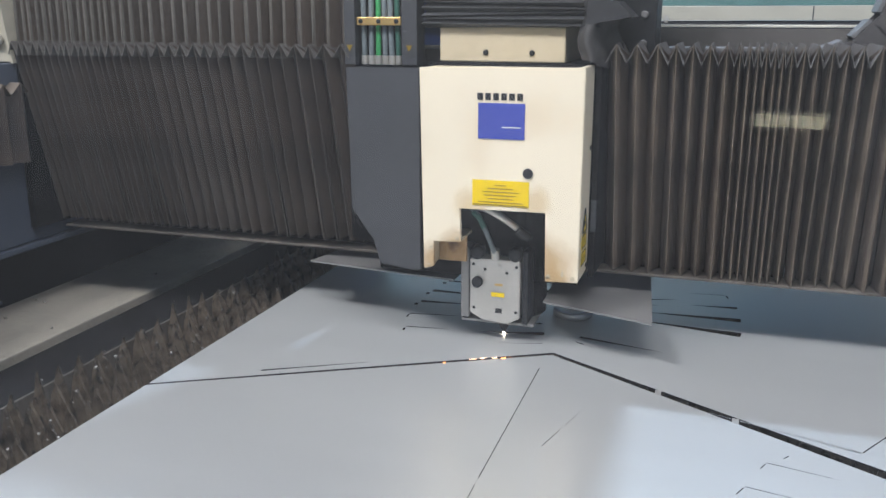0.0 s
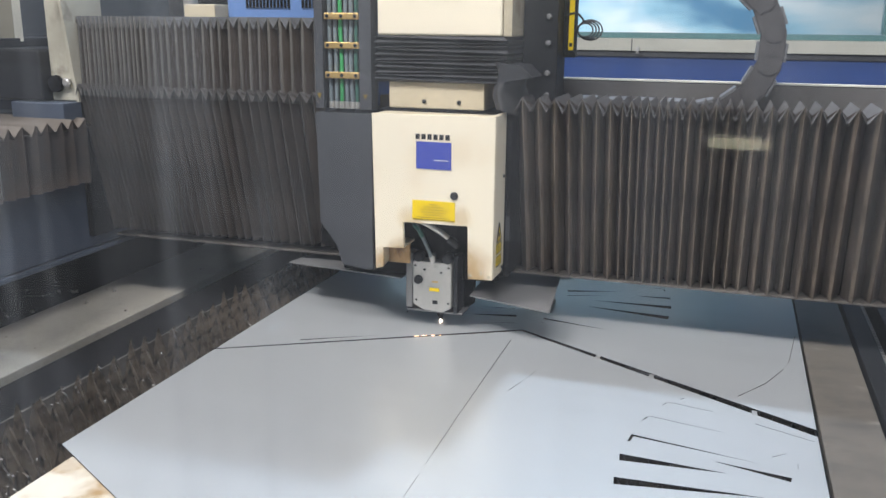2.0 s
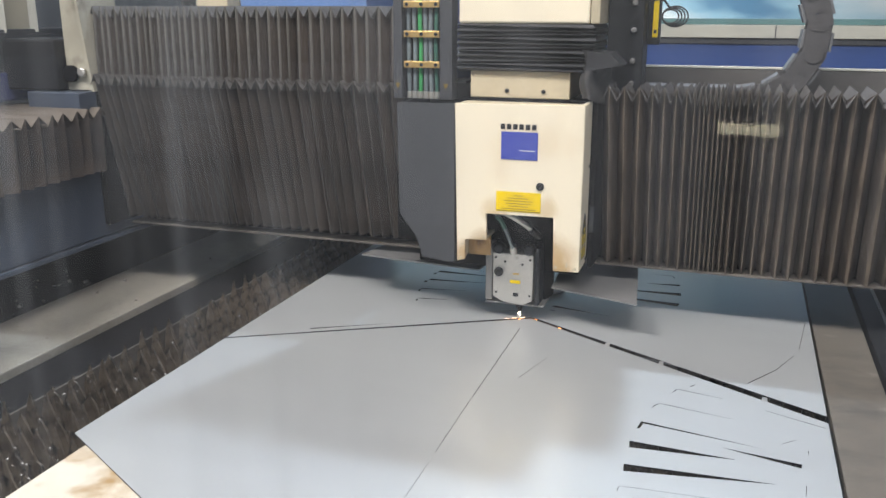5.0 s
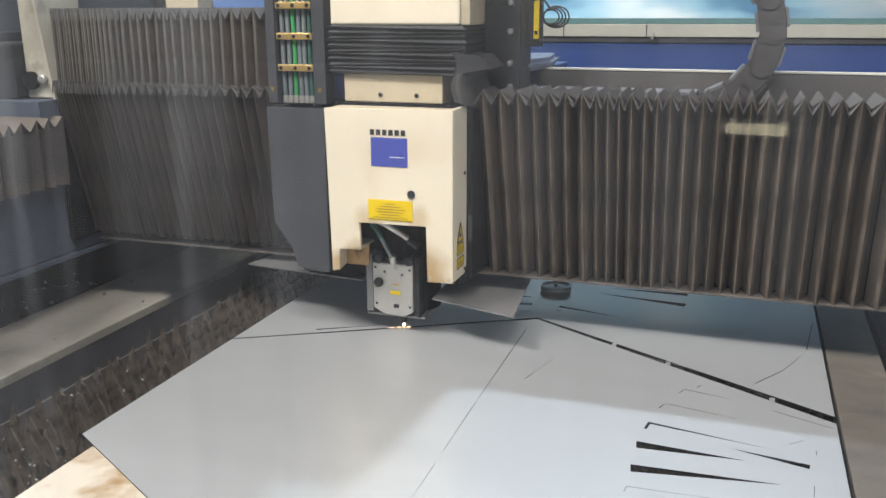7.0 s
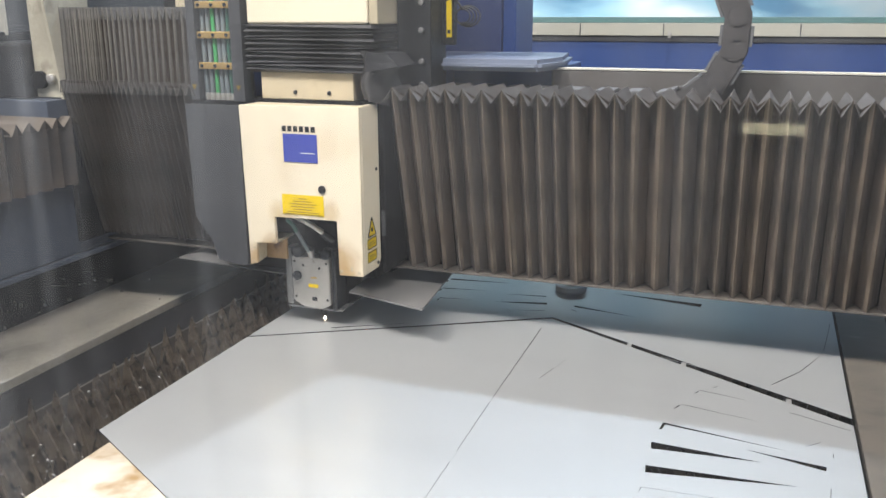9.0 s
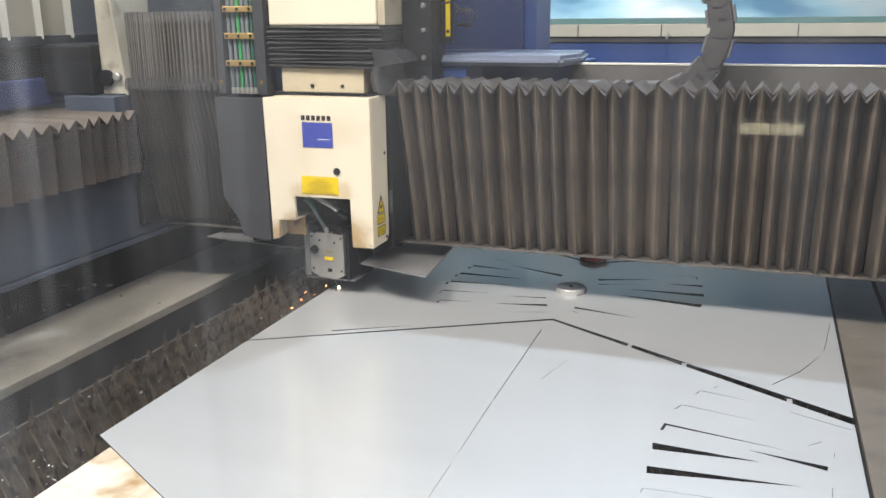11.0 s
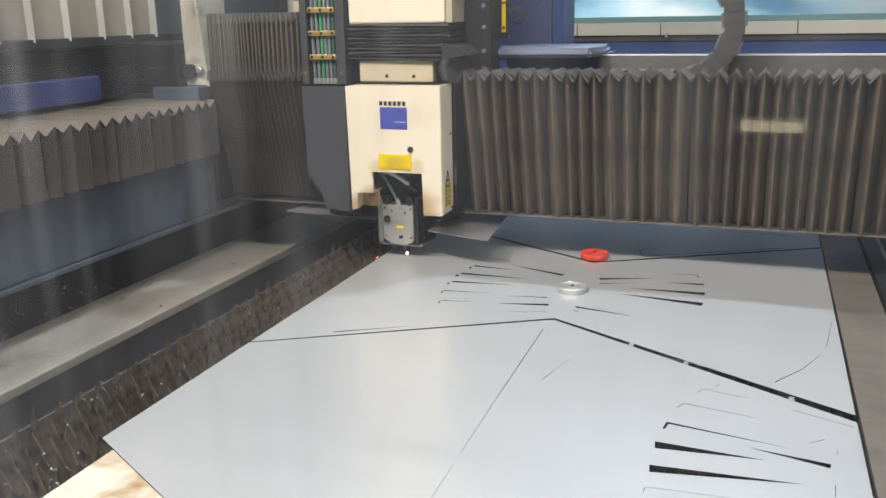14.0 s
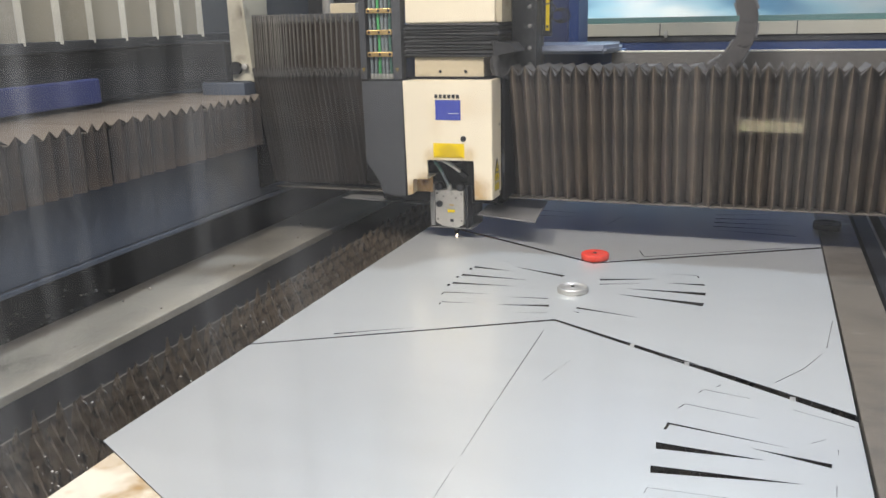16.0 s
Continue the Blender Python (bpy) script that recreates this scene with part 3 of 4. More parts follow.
CX, A1, A2 = 0.747, 1.0, 1.605      # the middle line and the two apexes
near_piece = [(0.0, 0.0), (CX, -0.43), (1.497, 0.0), (1.497, 0.548), (CX, A1 - 0.012), (CX - 0.012, A1 - 0.016), (0.0, 0.5765)]
middle_piece = [(0.0, 0.584), (CX - 0.006, A1 + 0.0015), (CX, A1 + 0.002), (1.497, 0.583), (1.5, 2.006), (CX, A2 - 0.009), (0.0, 2.022)]
far_piece = [(0.0, 2.044), (CX, A2 + 0.008), (1.5, 2.026), (1.5, 2.62), (CX, 2.98), (0.0, 2.62)]
near_slots = [
    [(1.103, 0.335), (1.106, 0.306), (1.315, 0.3205)],
    [(1.104, 0.235), (1.107, 0.207), (1.385, 0.2475)],
    [(1.111, 0.397), (1.1165, 0.432), (1.37, 0.384), (1.122, 0.4225), (1.117, 0.397)],
    [(1.284, 0.3645), (1.432, 0.325), (1.434, 0.342)],
    line(1.144, 0.536, 1.30, 0.505, 0.0022, 0.001), line(1.131, 0.508, 1.142, 0.532, 0.002),
    line(1.178, 0.627, 1.28, 0.606, 0.0022, 0.001), line(1.168, 0.604, 1.176, 0.622, 0.002),
    line(1.105, 0.13, 1.107, 0.150, 0.001), line(1.108, 0.150, 1.36, 0.162, 0.001),
    line(1.40, 0.42, 1.428, 0.446, 0.0012), line(1.37, 0.572, 1.489, 0.522, 0.0016), line(1.434, 0.22, 1.437, 0.26, 0.001),
    line(1.448, 0.385, 1.449, 0.405, 0.001),
    line(0.734, 0.905, 0.737, 0.43, 0.0020, 0.0014), line(0.737, 0.41, 0.741, 0.164, 0.0014, 0.0008), line(0.742, 0.12, 0.744, -0.05, 0.0008),
    line(0.811, 0.569, 0.829, 0.639, 0.0014), line(0.835, 0.66, 0.85, 0.72, 0.0007),
    line(1.205, 0.65, 1.214, 0.662, 0.002),
]
middle_slots = [
    line(0.183, 0.7155, 0.38, 0.827, 0.007, 0.001),
    line(1.05, 0.805, 1.331, 0.712, 0.001, 0.003), line(1.334, 0.714, 1.40, 0.82, 0.0024), line(1.402, 0.825, 1.445, 0.93, 0.002, 0.001),
    line(1.46, 0.98, 1.487, 1.20, 0.0012),
    line(0.360, 1.450, 0.50, 1.437, 0.017, 0.001), line(0.346, 1.350, 0.575, 1.351, 0.020, 0.001), line(0.346, 1.254, 0.545, 1.274, 0.017, 0.001),
    line(0.352, 1.155, 0.50, 1.176, 0.007, 0.001), line(0.378, 1.062, 0.48, 1.076, 0.006, 0.001),
    line(0.353, 1.432, 0.357, 1.416, 0.010), line(0.340, 1.330, 0.343, 1.314, 0.010), line(0.340, 1.238, 0.343, 1.222, 0.010), line(0.352, 1.146, 0.354, 1.128, 0.005), line(0.377, 1.052, 0.379, 1.036, 0.005),
    line(0.679, 1.424, 0.485, 1.493, 0.020, 0.001), line(0.682, 1.181, 0.56, 1.162, 0.008, 0.001), line(0.701, 1.114, 0.550, 1.083, 0.019, 0.001),
    line(0.71, 1.05, 0.60, 1.02, 0.003, 0.001),
    line(0.801, 1.416, 0.975, 1.473, 0.018, 0.001), line(0.809, 1.367, 0.935, 1.410, 0.007, 0.001),
    line(1.095, 1.547, 1.01, 1.541, 0.004, 0.001), line(1.100, 1.542, 1.106, 1.520, 0.004), line(1.128, 1.447, 1.015, 1.437, 0.017, 0.001),
    line(1.137, 1.352, 0.900, 1.346, 0.027, 0.001), line(1.137, 1.247, 0.880, 1.280, 0.030, 0.001),
    line(0.783, 1.118, 0.970, 1.081, 0.013, 0.001), line(0.78, 1.085, 0.80, 1.075, 0.003),
    line(0.40, 1.56, 0.46, 1.54, 0.0015),
]
far_slots = [
    line(0.877, 1.815, 0.901, 1.738, 0.003), line(0.904, 1.732, 1.38, 1.982, 0.006),
    line(0.70, 2.20, 0.735, 2.36, 0.002), line(1.11, 2.40, 1.40, 2.44, 0.012, 0.002), line(1.11, 2.33, 1.42, 2.345, 0.012, 0.002),
    line(1.11, 2.26, 1.40, 2.26, 0.010, 0.002), line(1.11, 2.47, 1.34, 2.53, 0.008, 0.002), line(1.42, 2.17, 1.13, 2.20, 0.010, 0.002),
    line(0.35, 2.38, 0.56, 2.37, 0.010, 0.001), line(0.35, 2.28, 0.55, 2.29, 0.010, 0.001),
]
for nm, out, sl, lab in (("sheet_piece", near_piece, near_slots, "grey steel sheet piece with radiating cut slots, on the bed"),
                         ("sheet_piece", middle_piece, middle_slots, "grey steel bow-tie sheet piece with slots round a hub"),
                         ("sheet_piece", far_piece, far_slots, "grey steel sheet piece beyond the red cap, on the bed")):
    tagged(plate_with_slots(nm, out, sl, None), lab, "steel sheet", "pieces of the cut sheet")


piece = bpy.data.objects["sheet_piece"]
for x in (0.982, 1.128, 1.37):
    y = A1 - 0.012 + (x - CX) * (0.548 - A1 + 0.012) / (1.497 - CX)
    part("micro_joint", box(bmesh.new(), x - 0.006, x + 0.006, y - 0.004, y + 0.020, -0.0028, 0.0006, 0.0008), SILVER, piece, "small bright holding tab")


def lathe(bm, prof, seg=40):
    rings = [[bm.verts.new((r * math.cos(2 * math.pi * k / seg), r * math.sin(2 * math.pi * k / seg), z)) for k in range(seg)] for r, z in prof]
    for a, b in zip(rings, rings[1:]):
        for k in range(seg):
            bm.faces.new((a[k], a[(k + 1) % seg], b[(k + 1) % seg], b[k])).smooth = True
    bm.faces.new(rings[0][::-1])
    bm.faces.new(rings[-1])
    return bm


def weight(name, x, y, r, h, mat, label, rim=True):
    e = thing(name, label, "weight", at=pose(x, y, 0.0005))
    part("body", lathe(bmesh.new(), [(r * 0.97, 0), (r, 0.003), (r, h - 0.004), (r * 0.96, h), (r * 0.86, h), (r * 0.83, h - 0.003), (r * 0.30, h - 0.003), (r * 0.24, h - 0.001)]), mat, e)
    part("centre_mark", lathe(bmesh.new(), [(r * 0.13, h - 0.001), (r * 0.13, h + 0.0015), (r * 0.06, h + 0.0018)], 16), DARK, e)
    return e


weight("round_weight", 0.741, 1.268, 0.048, 0.017, SILVER, "silver metal disc weight lying on the cut sheet")
weight("round_weight", 0.741, 1.660, 0.049, 0.022, RED, "red round disc weight lying on the cut sheet")
weight("round_weight", 1.535, 2.325, 0.052, 0.026, DARK, "dark round disc weight at the sheet edge")

# ---- moving bridge: rows of carriage x and bridge y ----
HEAD = [  # seconds, x of the carriage, y of the bridge
    (0.0, 0.455, 0.950),
    (0.3, 0.507, 0.965),
    (0.5, 0.543, 0.952),
    (1.0, 0.520, 0.928),
    (1.5, 0.431, 0.889),
    (2.0, 0.344, 0.860),
    (2.5, 0.265, 0.826),
    (3.0, 0.315, 0.818),
    (3.5, 0.402, 0.851),
    (4.0, 0.489, 0.888),
    (4.2, 0.524, 0.893),
    (4.6, 0.575, 0.905),
    (6.3, 0.322, 0.755),
    (6.5, 0.304, 0.742),
    (7.0, 0.245, 0.690),
    (7.5, 0.163, 0.649),
    (8.0, 0.083, 0.601),
    (8.5, 0.012, 0.571),
    (9.0, -0.028, 0.649),
    (11.5, -0.142, 1.019),
    (12.0, -0.147, 1.108),
    (12.5, -0.145, 1.194),
    (13.0, -0.140, 1.294),
    (13.5, -0.111, 1.361),
    (14.0, -0.082, 1.403),
    (14.5, -0.062, 1.481),
    (15.0, -0.060, 1.530),
    (15.5, -0.030, 1.620),
    (16.0, 0.002, 1.718),
]


BAR = thing("gantry_bridge", "dark gantry bridge with pleated bellows across the cutting bed", "gantry bridge")
FRONT, TOPZ, RIM_Y, RIM_Z = 0.10, 0.662, 0.228, 0.150
TILT = math.degrees(math.atan2(RIM_Y - FRONT, TOPZ - RIM_Z))
LX0, RX1 = -0.695, 1.86

boxed("beam", (-0.66, 1.9, 0.34, 0.62, 0.20, 0.545), BLACK, BAR, "dark steel beam behind the bellows")
boxed("bottom_rim", (-0.69, 1.9, RIM_Y - 0.006, RIM_Y + 0.10, RIM_Z - 0.007, RIM_Z), RIM, BAR, "worn steel lip along the bottom of the bellows", 0.002)
boxed("rear_beam", (-0.72, 0.40, 0.32, 0.86, 0.605, 0.690), BLUE, BAR, "blue painted beam cover")
bm = prism(bmesh.new(), [(-0.30, 0.30), (0.70, 0.30), (0.735, 0.47), (0.70, 0.72), (-0.30, 0.72)], 'z', 0.692, 0.724, 0.012)
boxed("rear_beam", (0.402, 0.70, 0.47, 0.86, 0.605, 0.690), BLUE, BAR, "blue painted beam cover")
part("beam_lid", bm, LID, BAR, "lid of the beam cover, its lit top painted pale")
boxed("top_plate", (0.40, 1.9, 0.30, 0.445, 0.550, 0.562), DARK, BAR, "dark plate under the cable chain", 0.002)
boxed("back_plate", (0.70, 1.9, 0.447, 0.462, 0.550, 0.690), BELLOWS_TOP, BAR, "dark grey upright plate along the bridge", 0.002)
boxed("plate_edge", (0.70, 1.9, 0.445, 0.466, 0.691, 0.697), RIDGE_PALE, BAR, "bright upper edge of the plate", 0.001)
boxed("rear_column", (-0.10, 0.455, 0.78, 1.02, 0.712, 2.0), BLUE_DARK, BAR, "dark blue column behind the head", 0.004)
boxed("column_edge", (0.457, 0.50, 0.79, 1.01, 0.712, 2.0), BLUE, BAR, "blue column edge", 0.004)
boxed("vent_box", (-0.335, 0.12, 0.42, 0.66, 0.80, 1.16), BLUE_PALE, BAR, "pale blue box with vent grilles", 0.004)
for x0 in (-0.265, -0.065):
    bm = bmesh.new()
    for i in range(13):
        for j in range(9):
            box(bm, x0 + i * 0.0125, x0 + i * 0.0125 + 0.008, 0.416, 0.419, 0.892 + j * 0.014, 0.914 + j * 0.014)
    tagged(part("vent_grille", bm, BLACK, BAR, "black perforated vent grille"), kind="stuff")
boxed("top_block", (-0.455, -0.340, 0.35, 0.50, 0.84, 0.902), CREAM_WORN, BAR, "cream block on the bridge")
boxed("top_motor", (-0.70, -0.42, 0.62, 0.80, 0.69, 0.98), DARK, BAR, "dark motor on the bridge")
part("top_spindle", cyl(bmesh.new(), (-0.58, 0.58, 0.69), (-0.58, 0.58, 1.05), 0.025), ALU, BAR, "bright round spindle")
# left end of the bridge
bm = prism(bmesh.new(), [(0.10, 0.60), (0.24, 0.60), (0.24, 1.25), (0.06, 1.25), (0.06, 0.9)], 'x', -0.699, -0.690)
part("end_plate", bm, END, BAR, "cream sooty end plate")
boxed("end_block", (-0.90, -0.70, 0.04, 0.26, 0.545, 0.60), SIDE, BAR, "blue-grey end block")
bm = bmesh.new()
cyl(bm, (-0.765, 0.085, 0.655), (-0.765, 0.10, 0.655), 0.026, seg=24)
part("end_tube", bm, BLACK, BAR, "dark round opening")
boxed("end_cover", (-1.0, -0.793, 0.06, 0.30, 0.602, 0.762), DARK, BAR, "dark cover box at the bridge end", 0.008)
boxed("tube_plate", (-0.790, -0.70, 0.102, 0.13, 0.603, 1.25), END, BAR, "sooty cream plate round the opening")
part("end_tube", lathe(bmesh.new(), [(0.014, 0), (0.014, 0.012), (0.008, 0.014)], 18), ALU, BAR, "small bright fitting", pose(-0.722, 0.098, 0.66, 90, 0, 0))
part("lamp_cap", lathe(bmesh.new(), [(0.03, 0.0), (0.045, 0.03), (0.04, 0.06), (0.02, 0.08)], 20), ALU, BAR, "bright metal cap", pose(-0.735, 0.14, 1.0, 70, 0, 0))
# hidden slab, added only to keep lamp light off the sheet behind the bridge
boxed("rear_deck", (-0.71, 1.9, 0.63, 1.45, 0.38, 0.48), BLACK, BAR, "unseen black slab added to shade the sheet behind the beam")
# added strip that blocks light leaking through gaps at the pleat bottoms
boxed("skirt", (-0.66, 1.9, RIM_Y + 0.045, RIM_Y + 0.06, RIM_Z + 0.001, 0.30), BLACK, BAR, "black backing strip added to stop light leaks under the pleats")


# pleated bellows: every fold is two stiff panels that swing as the bellows closes
def panel(name, wd, drop, along, mat, sign):
    """A stiff strip hinged at its ridge: along 'z' hangs down, along 'y' runs back."""
    bm = bmesh.new()
    t = 0.0011 if along == 'z' else 0.0006
    # width of the band at the ridge that is coloured as the lit part
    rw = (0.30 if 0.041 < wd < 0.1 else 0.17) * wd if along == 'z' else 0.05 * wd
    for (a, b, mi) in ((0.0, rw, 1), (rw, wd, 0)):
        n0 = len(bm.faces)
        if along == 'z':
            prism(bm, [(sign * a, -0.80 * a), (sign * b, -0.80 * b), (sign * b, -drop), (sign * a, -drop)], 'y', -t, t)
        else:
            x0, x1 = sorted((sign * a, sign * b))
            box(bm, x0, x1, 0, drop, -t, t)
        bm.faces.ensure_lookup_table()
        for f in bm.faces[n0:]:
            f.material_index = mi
    return mesh_of(name, bm, mat)


PANELS = []   # (object, which bellows, fold, kind, sign)


def bellows(name, parent, folds, wd, drop, flap, mats, key, label):
    host = part(name, box(bmesh.new(), *key["rail"]), BLACK, parent, label)
    for sign in (1, -1):
        me = panel("pleat", wd, drop, 'z', mats[:2], sign)
        mt = panel("top_pleat", wd, flap, 'y', mats[2:], sign) if flap else None
        for i in range(folds):
            PANELS.append((part("pleat", me, None, host), key, i, 'front', sign))
            if mt:
                PANELS.append((part("top_pleat", mt, None, host), key, i, 'top', sign))
    return host


def spread(n, length, full, at, wide):
    """Fold pitches: full where stretched, closed up round fold number at."""
    w = [math.exp(-((i - at) / wide) ** 2) + 0.14 for i in range(n)]
    c = (n * full - length) / sum(w)
    p = [max(0.011, full - c * k) for k in w]
    s = length / sum(p)
    return [k * s for k in p]


jit = random.Random(11)
RIGHT = dict(n=32, wd=0.043, full=0.048, at=11, wide=7, y=FRONT, z=TOPZ, tilt=TILT, rail=(1.84, 1.9, 0.12, 0.30, 0.16, 0.62),
             span=lambda X: (X + 0.368, RX1), jit=[jit.uniform(-1, 1) for _ in range(80)], axis='x')
LOW = dict(n=34, wd=0.036, full=0.037, at=6, wide=13, y=FRONT - 0.01, z=TOPZ - 0.006, tilt=TILT, rail=(LX0 - 0.02, LX0, 0.12, 0.30, 0.16, 0.62),
           span=lambda X: (LX0, X - 0.20), jit=[jit.uniform(-1, 1) for _ in range(80)], axis='x')
HIGH = dict(n=34, wd=0.036, full=0.037, at=6, wide=13, y=FRONT + 0.015, z=0.862, tilt=0, rail=(LX0 - 0.02, LX0, 0.14, 0.30, 0.66, 0.85),
            span=lambda X: (LX0, X - 0.20), jit=LOW["jit"], axis='x')
bellows("bellows", BAR, 32, 0.043, 0.527, 0.20, [BELLOWS, RIDGE_BROWN_LIT, BELLOWS_TOP, BELLOWS_TOP], RIGHT, "brown-grey pleated bellows with zigzag top")
bellows("bellows", BAR, 34, 0.036, 0.500, 0.11, [BELLOWS, RIDGE_SOFT_LIT, BELLOWS_TOP, BELLOWS_TOP], LOW, "dark pleated lower bellows")
bellows("bellows", BAR, 34, 0.036, 0.214, 0.16, [BELLOWS, RIDGE_LIT, BELLOWS_TOP, BELLOWS_TOP], HIGH, "greyer pleated upper bellows")

# side bellows along the bed
SIDEB = thing("side_bellows", "brown-grey pleated bellows along the side rail, stretched behind the bridge", "bellows")
YB = dict(n=38, wd=0.040, full=0.062, at=8, wide=12, axis='y', x=-0.665, z=0.552, jit=[jit.uniform(-1, 1) for _ in range(80)], y0=-0.55, rail=(-1.2, -0.67, -0.60, -0.56, 0.36, 0.55))
UB = dict(n=15, wd=0.13, full=0.165, at=3, wide=6, axis='y', x=-0.98, z=1.25, jit=[jit.uniform(-1, 1) for _ in range(80)], y0=-0.55, rail=(-1.3, -0.99, -0.60, -0.56, 0.8, 1.2))
bellows("lower_bellows", SIDEB, 38, 0.040, 0.205, 0.48, [BELLOWS, BELLOWS, BROWN_TOP, BROWN_TOP], YB, "pleated bellows with zigzag top edge")
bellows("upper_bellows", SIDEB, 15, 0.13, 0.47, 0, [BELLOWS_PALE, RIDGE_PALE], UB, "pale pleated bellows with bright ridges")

# left side frame of the machine
side = thing("machine_side", "blue-grey machine side frame with dark rail recess", "machine frame")
boxed("side_panel", (-0.80, -0.72, -0.6, 4.0, 0.118, 0.345), SIDE, side, "blue-grey painted side panel with paler smears", 0.006)
boxed("side_beam", (-1.4, -0.80, -0.6, 4.0, 0.13, 0.50), BLACK, side)
boxed("bottom_edge", (-0.80, -0.712, -0.6, 4.0, 0.100, 0.116), SIDE, side, "worn lower edge")
boxed("rear_cover", (-1.32, -1.02, -0.6, 4.0, 0.565, 0.752), DARK, side, "dark cover behind the side bellows", 0.01)
boxed("blue_cover", (-1.018, -0.99, -0.6, 1.27, 0.565, 0.655), BLUE_DULL, side, "blue cover strip", 0.006)
boxed("top_rail", (-1.14, -0.985, -0.6, 4.0, 0.755, 0.79), DARK, side)

# ---- cable chain on the bridge ----
LINK = bmesh.new()
LP, LH = 0.082, 0.031
arc = [(0.041 + LH * math.cos(q), LH * math.sin(q)) for q in [(-90 + 22.5 * k) * math.pi / 180 for k in range(9)]]
for y0, y1 in ((-0.055, -0.047), (0.047, 0.055)):
    prism(LINK, [(-0.058, -LH + 0.004), (-0.03, -LH)] + arc + [(-0.03, LH), (-0.058, LH - 0.004)], 'y', y0, y1, 0.0015)
box(LINK, -0.030, 0.018, -0.050, 0.050, -LH - 0.008, -LH - 0.0005, 0.001)
box(LINK, -0.030, 0.018, -0.050, 0.050, LH + 0.0005, LH + 0.008, 0.001)
cyl(LINK, (0.041, -0.0552, 0), (0.041, -0.0562, 0), 0.026, seg=20)
cyl(LINK, (0.041, -0.0560, 0), (0.041, -0.0575, 0), 0.0235, seg=20)
for x in (-0.018, 0.02):
    box(LINK, x, x + 0.004, -0.0565, -0.0552, -0.014, 0.006)
for f in LINK.faces:
    zz = [abs(v.co.z) for v in f.verts]
    f.material_index = 1 if min(zz) > LH and max(abs(v.co.y) for v in f.verts) < 0.0505 else (2 if -0.0569 < min(v.co.y for v in f.verts) and max(v.co.y for v in f.verts) < -0.0551 else 0)
LINK_MESH = mesh_of("link", LINK, [CHAIN, CHAIN_LIT, INK])
CABLES = mesh_of("cable_run", tube(tube(bmesh.new(), [(-0.03, -0.02, 0), (0.0, -0.02, 0), (0.03, -0.02, 0)], 0.011, 8, 1), [(-0.03, 0.02, 0), (0.0, 0.02, 0), (0.03, 0.02, 0)], 0.011, 8, 1), INK)


def link(parent, m):
    k = part("link", LINK_MESH, None, parent, at=m)
    part("cable_run", CABLES, None, k)
    return k


chain = thing("cable_chain", "grey cable chain lying on the bridge and looping up", "cable chain")
CZ, CY, LR, CX0 = 0.610, 0.365, 0.190, 0.30
LINKS = [link(chain, pose(CX0 + i * LP, CY, CZ)) for i in range(27)]


def link_pose(i, X):
    """Where link number i lies on the flat run, round the loop, or on the upper run."""
    xc = 1.005 + 0.45 * X
    u, y = i * LP - (xc - CX0), CY + 0.003 * (i % 2)
    if u <= 0:
        return pose(xc + u, y, CZ)
    a = min(u / LR, math.pi)
    over = u - LR * math.pi
    if over <= 0:
        return pose(xc + LR * math.sin(a), y, CZ + LR - LR * math.cos(a), 0, -math.degrees(a), 0)
    return pose(xc - over, y, CZ + 2 * LR, 0, -180, 0)


# ---- carriage with the cutting head ----
CAR = thing("cutting_head_carriage", "cream and grey laser cutting head carriage hanging from the bridge", "cutting head")
outline = [(0.0, 0.615), (0.345, 0.619), (0.345, 0.180), (0.276, 0.178), (0.273, 0.324), (0.089, 0.322), (0.091, 0.248), (0.030, 0.246), (0.030, 0.190), (0.008, 0.183)]
hood = part("hood", prism(bmesh.new(), outline, 'y', 0.0, 0.012, 0.0015), HOOD, CAR, "cream painted hood front with scorched notch")
part("side_cover", prism(bmesh.new(), [(0.0125, 0.619), (0.116, 0.619), (0.116, 0.200), (0.10, 0.180), (0.0125, 0.180)], 'x', 0.331, 0.345, 0.0015), CREAM, CAR, "cream painted hood side")
boxed("top_cover", (0.002, 0.330, 0.0125, 0.112, 0.602, 0.614), CREAM_WORN, CAR, "darker cream hood top")
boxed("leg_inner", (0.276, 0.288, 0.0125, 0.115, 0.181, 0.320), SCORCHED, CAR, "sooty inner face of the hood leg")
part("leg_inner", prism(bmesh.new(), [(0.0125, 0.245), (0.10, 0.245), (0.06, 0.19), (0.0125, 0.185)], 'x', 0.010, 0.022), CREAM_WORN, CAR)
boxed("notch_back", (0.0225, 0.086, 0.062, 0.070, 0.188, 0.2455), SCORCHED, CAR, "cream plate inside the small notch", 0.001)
boxed("step_roof", (0.022, 0.088, 0.0125, 0.10, 0.246, 0.254), CREAM_WORN, CAR, "darker cream roof of the small notch")
grey = [(-0.166, 0.612), (-0.001, 0.613), (-0.001, 0.180), (-0.02, 0.176), (-0.095, 0.186), (-0.112, 0.240), (-0.160, 0.305)]
part("grey_cover", prism(bmesh.new(), grey, 'y', 0.001, 0.010, 0.0012), GREY_PAINT, CAR, "dark grey painted cover panel")
part("grey_side", prism(bmesh.new(), [(0.011, 0.61), (0.25, 0.61), (0.25, 0.30), (0.011, 0.305)], 'x', -0.165, -0.158), GREY_PAINT, CAR)
part("bellows_end", prism(bmesh.new(), [(-0.20, 0.40), (-0.155, 0.34), (-0.085, 0.200), (-0.20, 0.216)], 'y', 0.085, 0.10), BLACK, CAR, "black end flap of the bellows")
boxed("back_body", (-0.15, 0.325, 0.13, 0.42, 0.135, 0.59), BLACK, CAR, "black carriage body behind the hood")
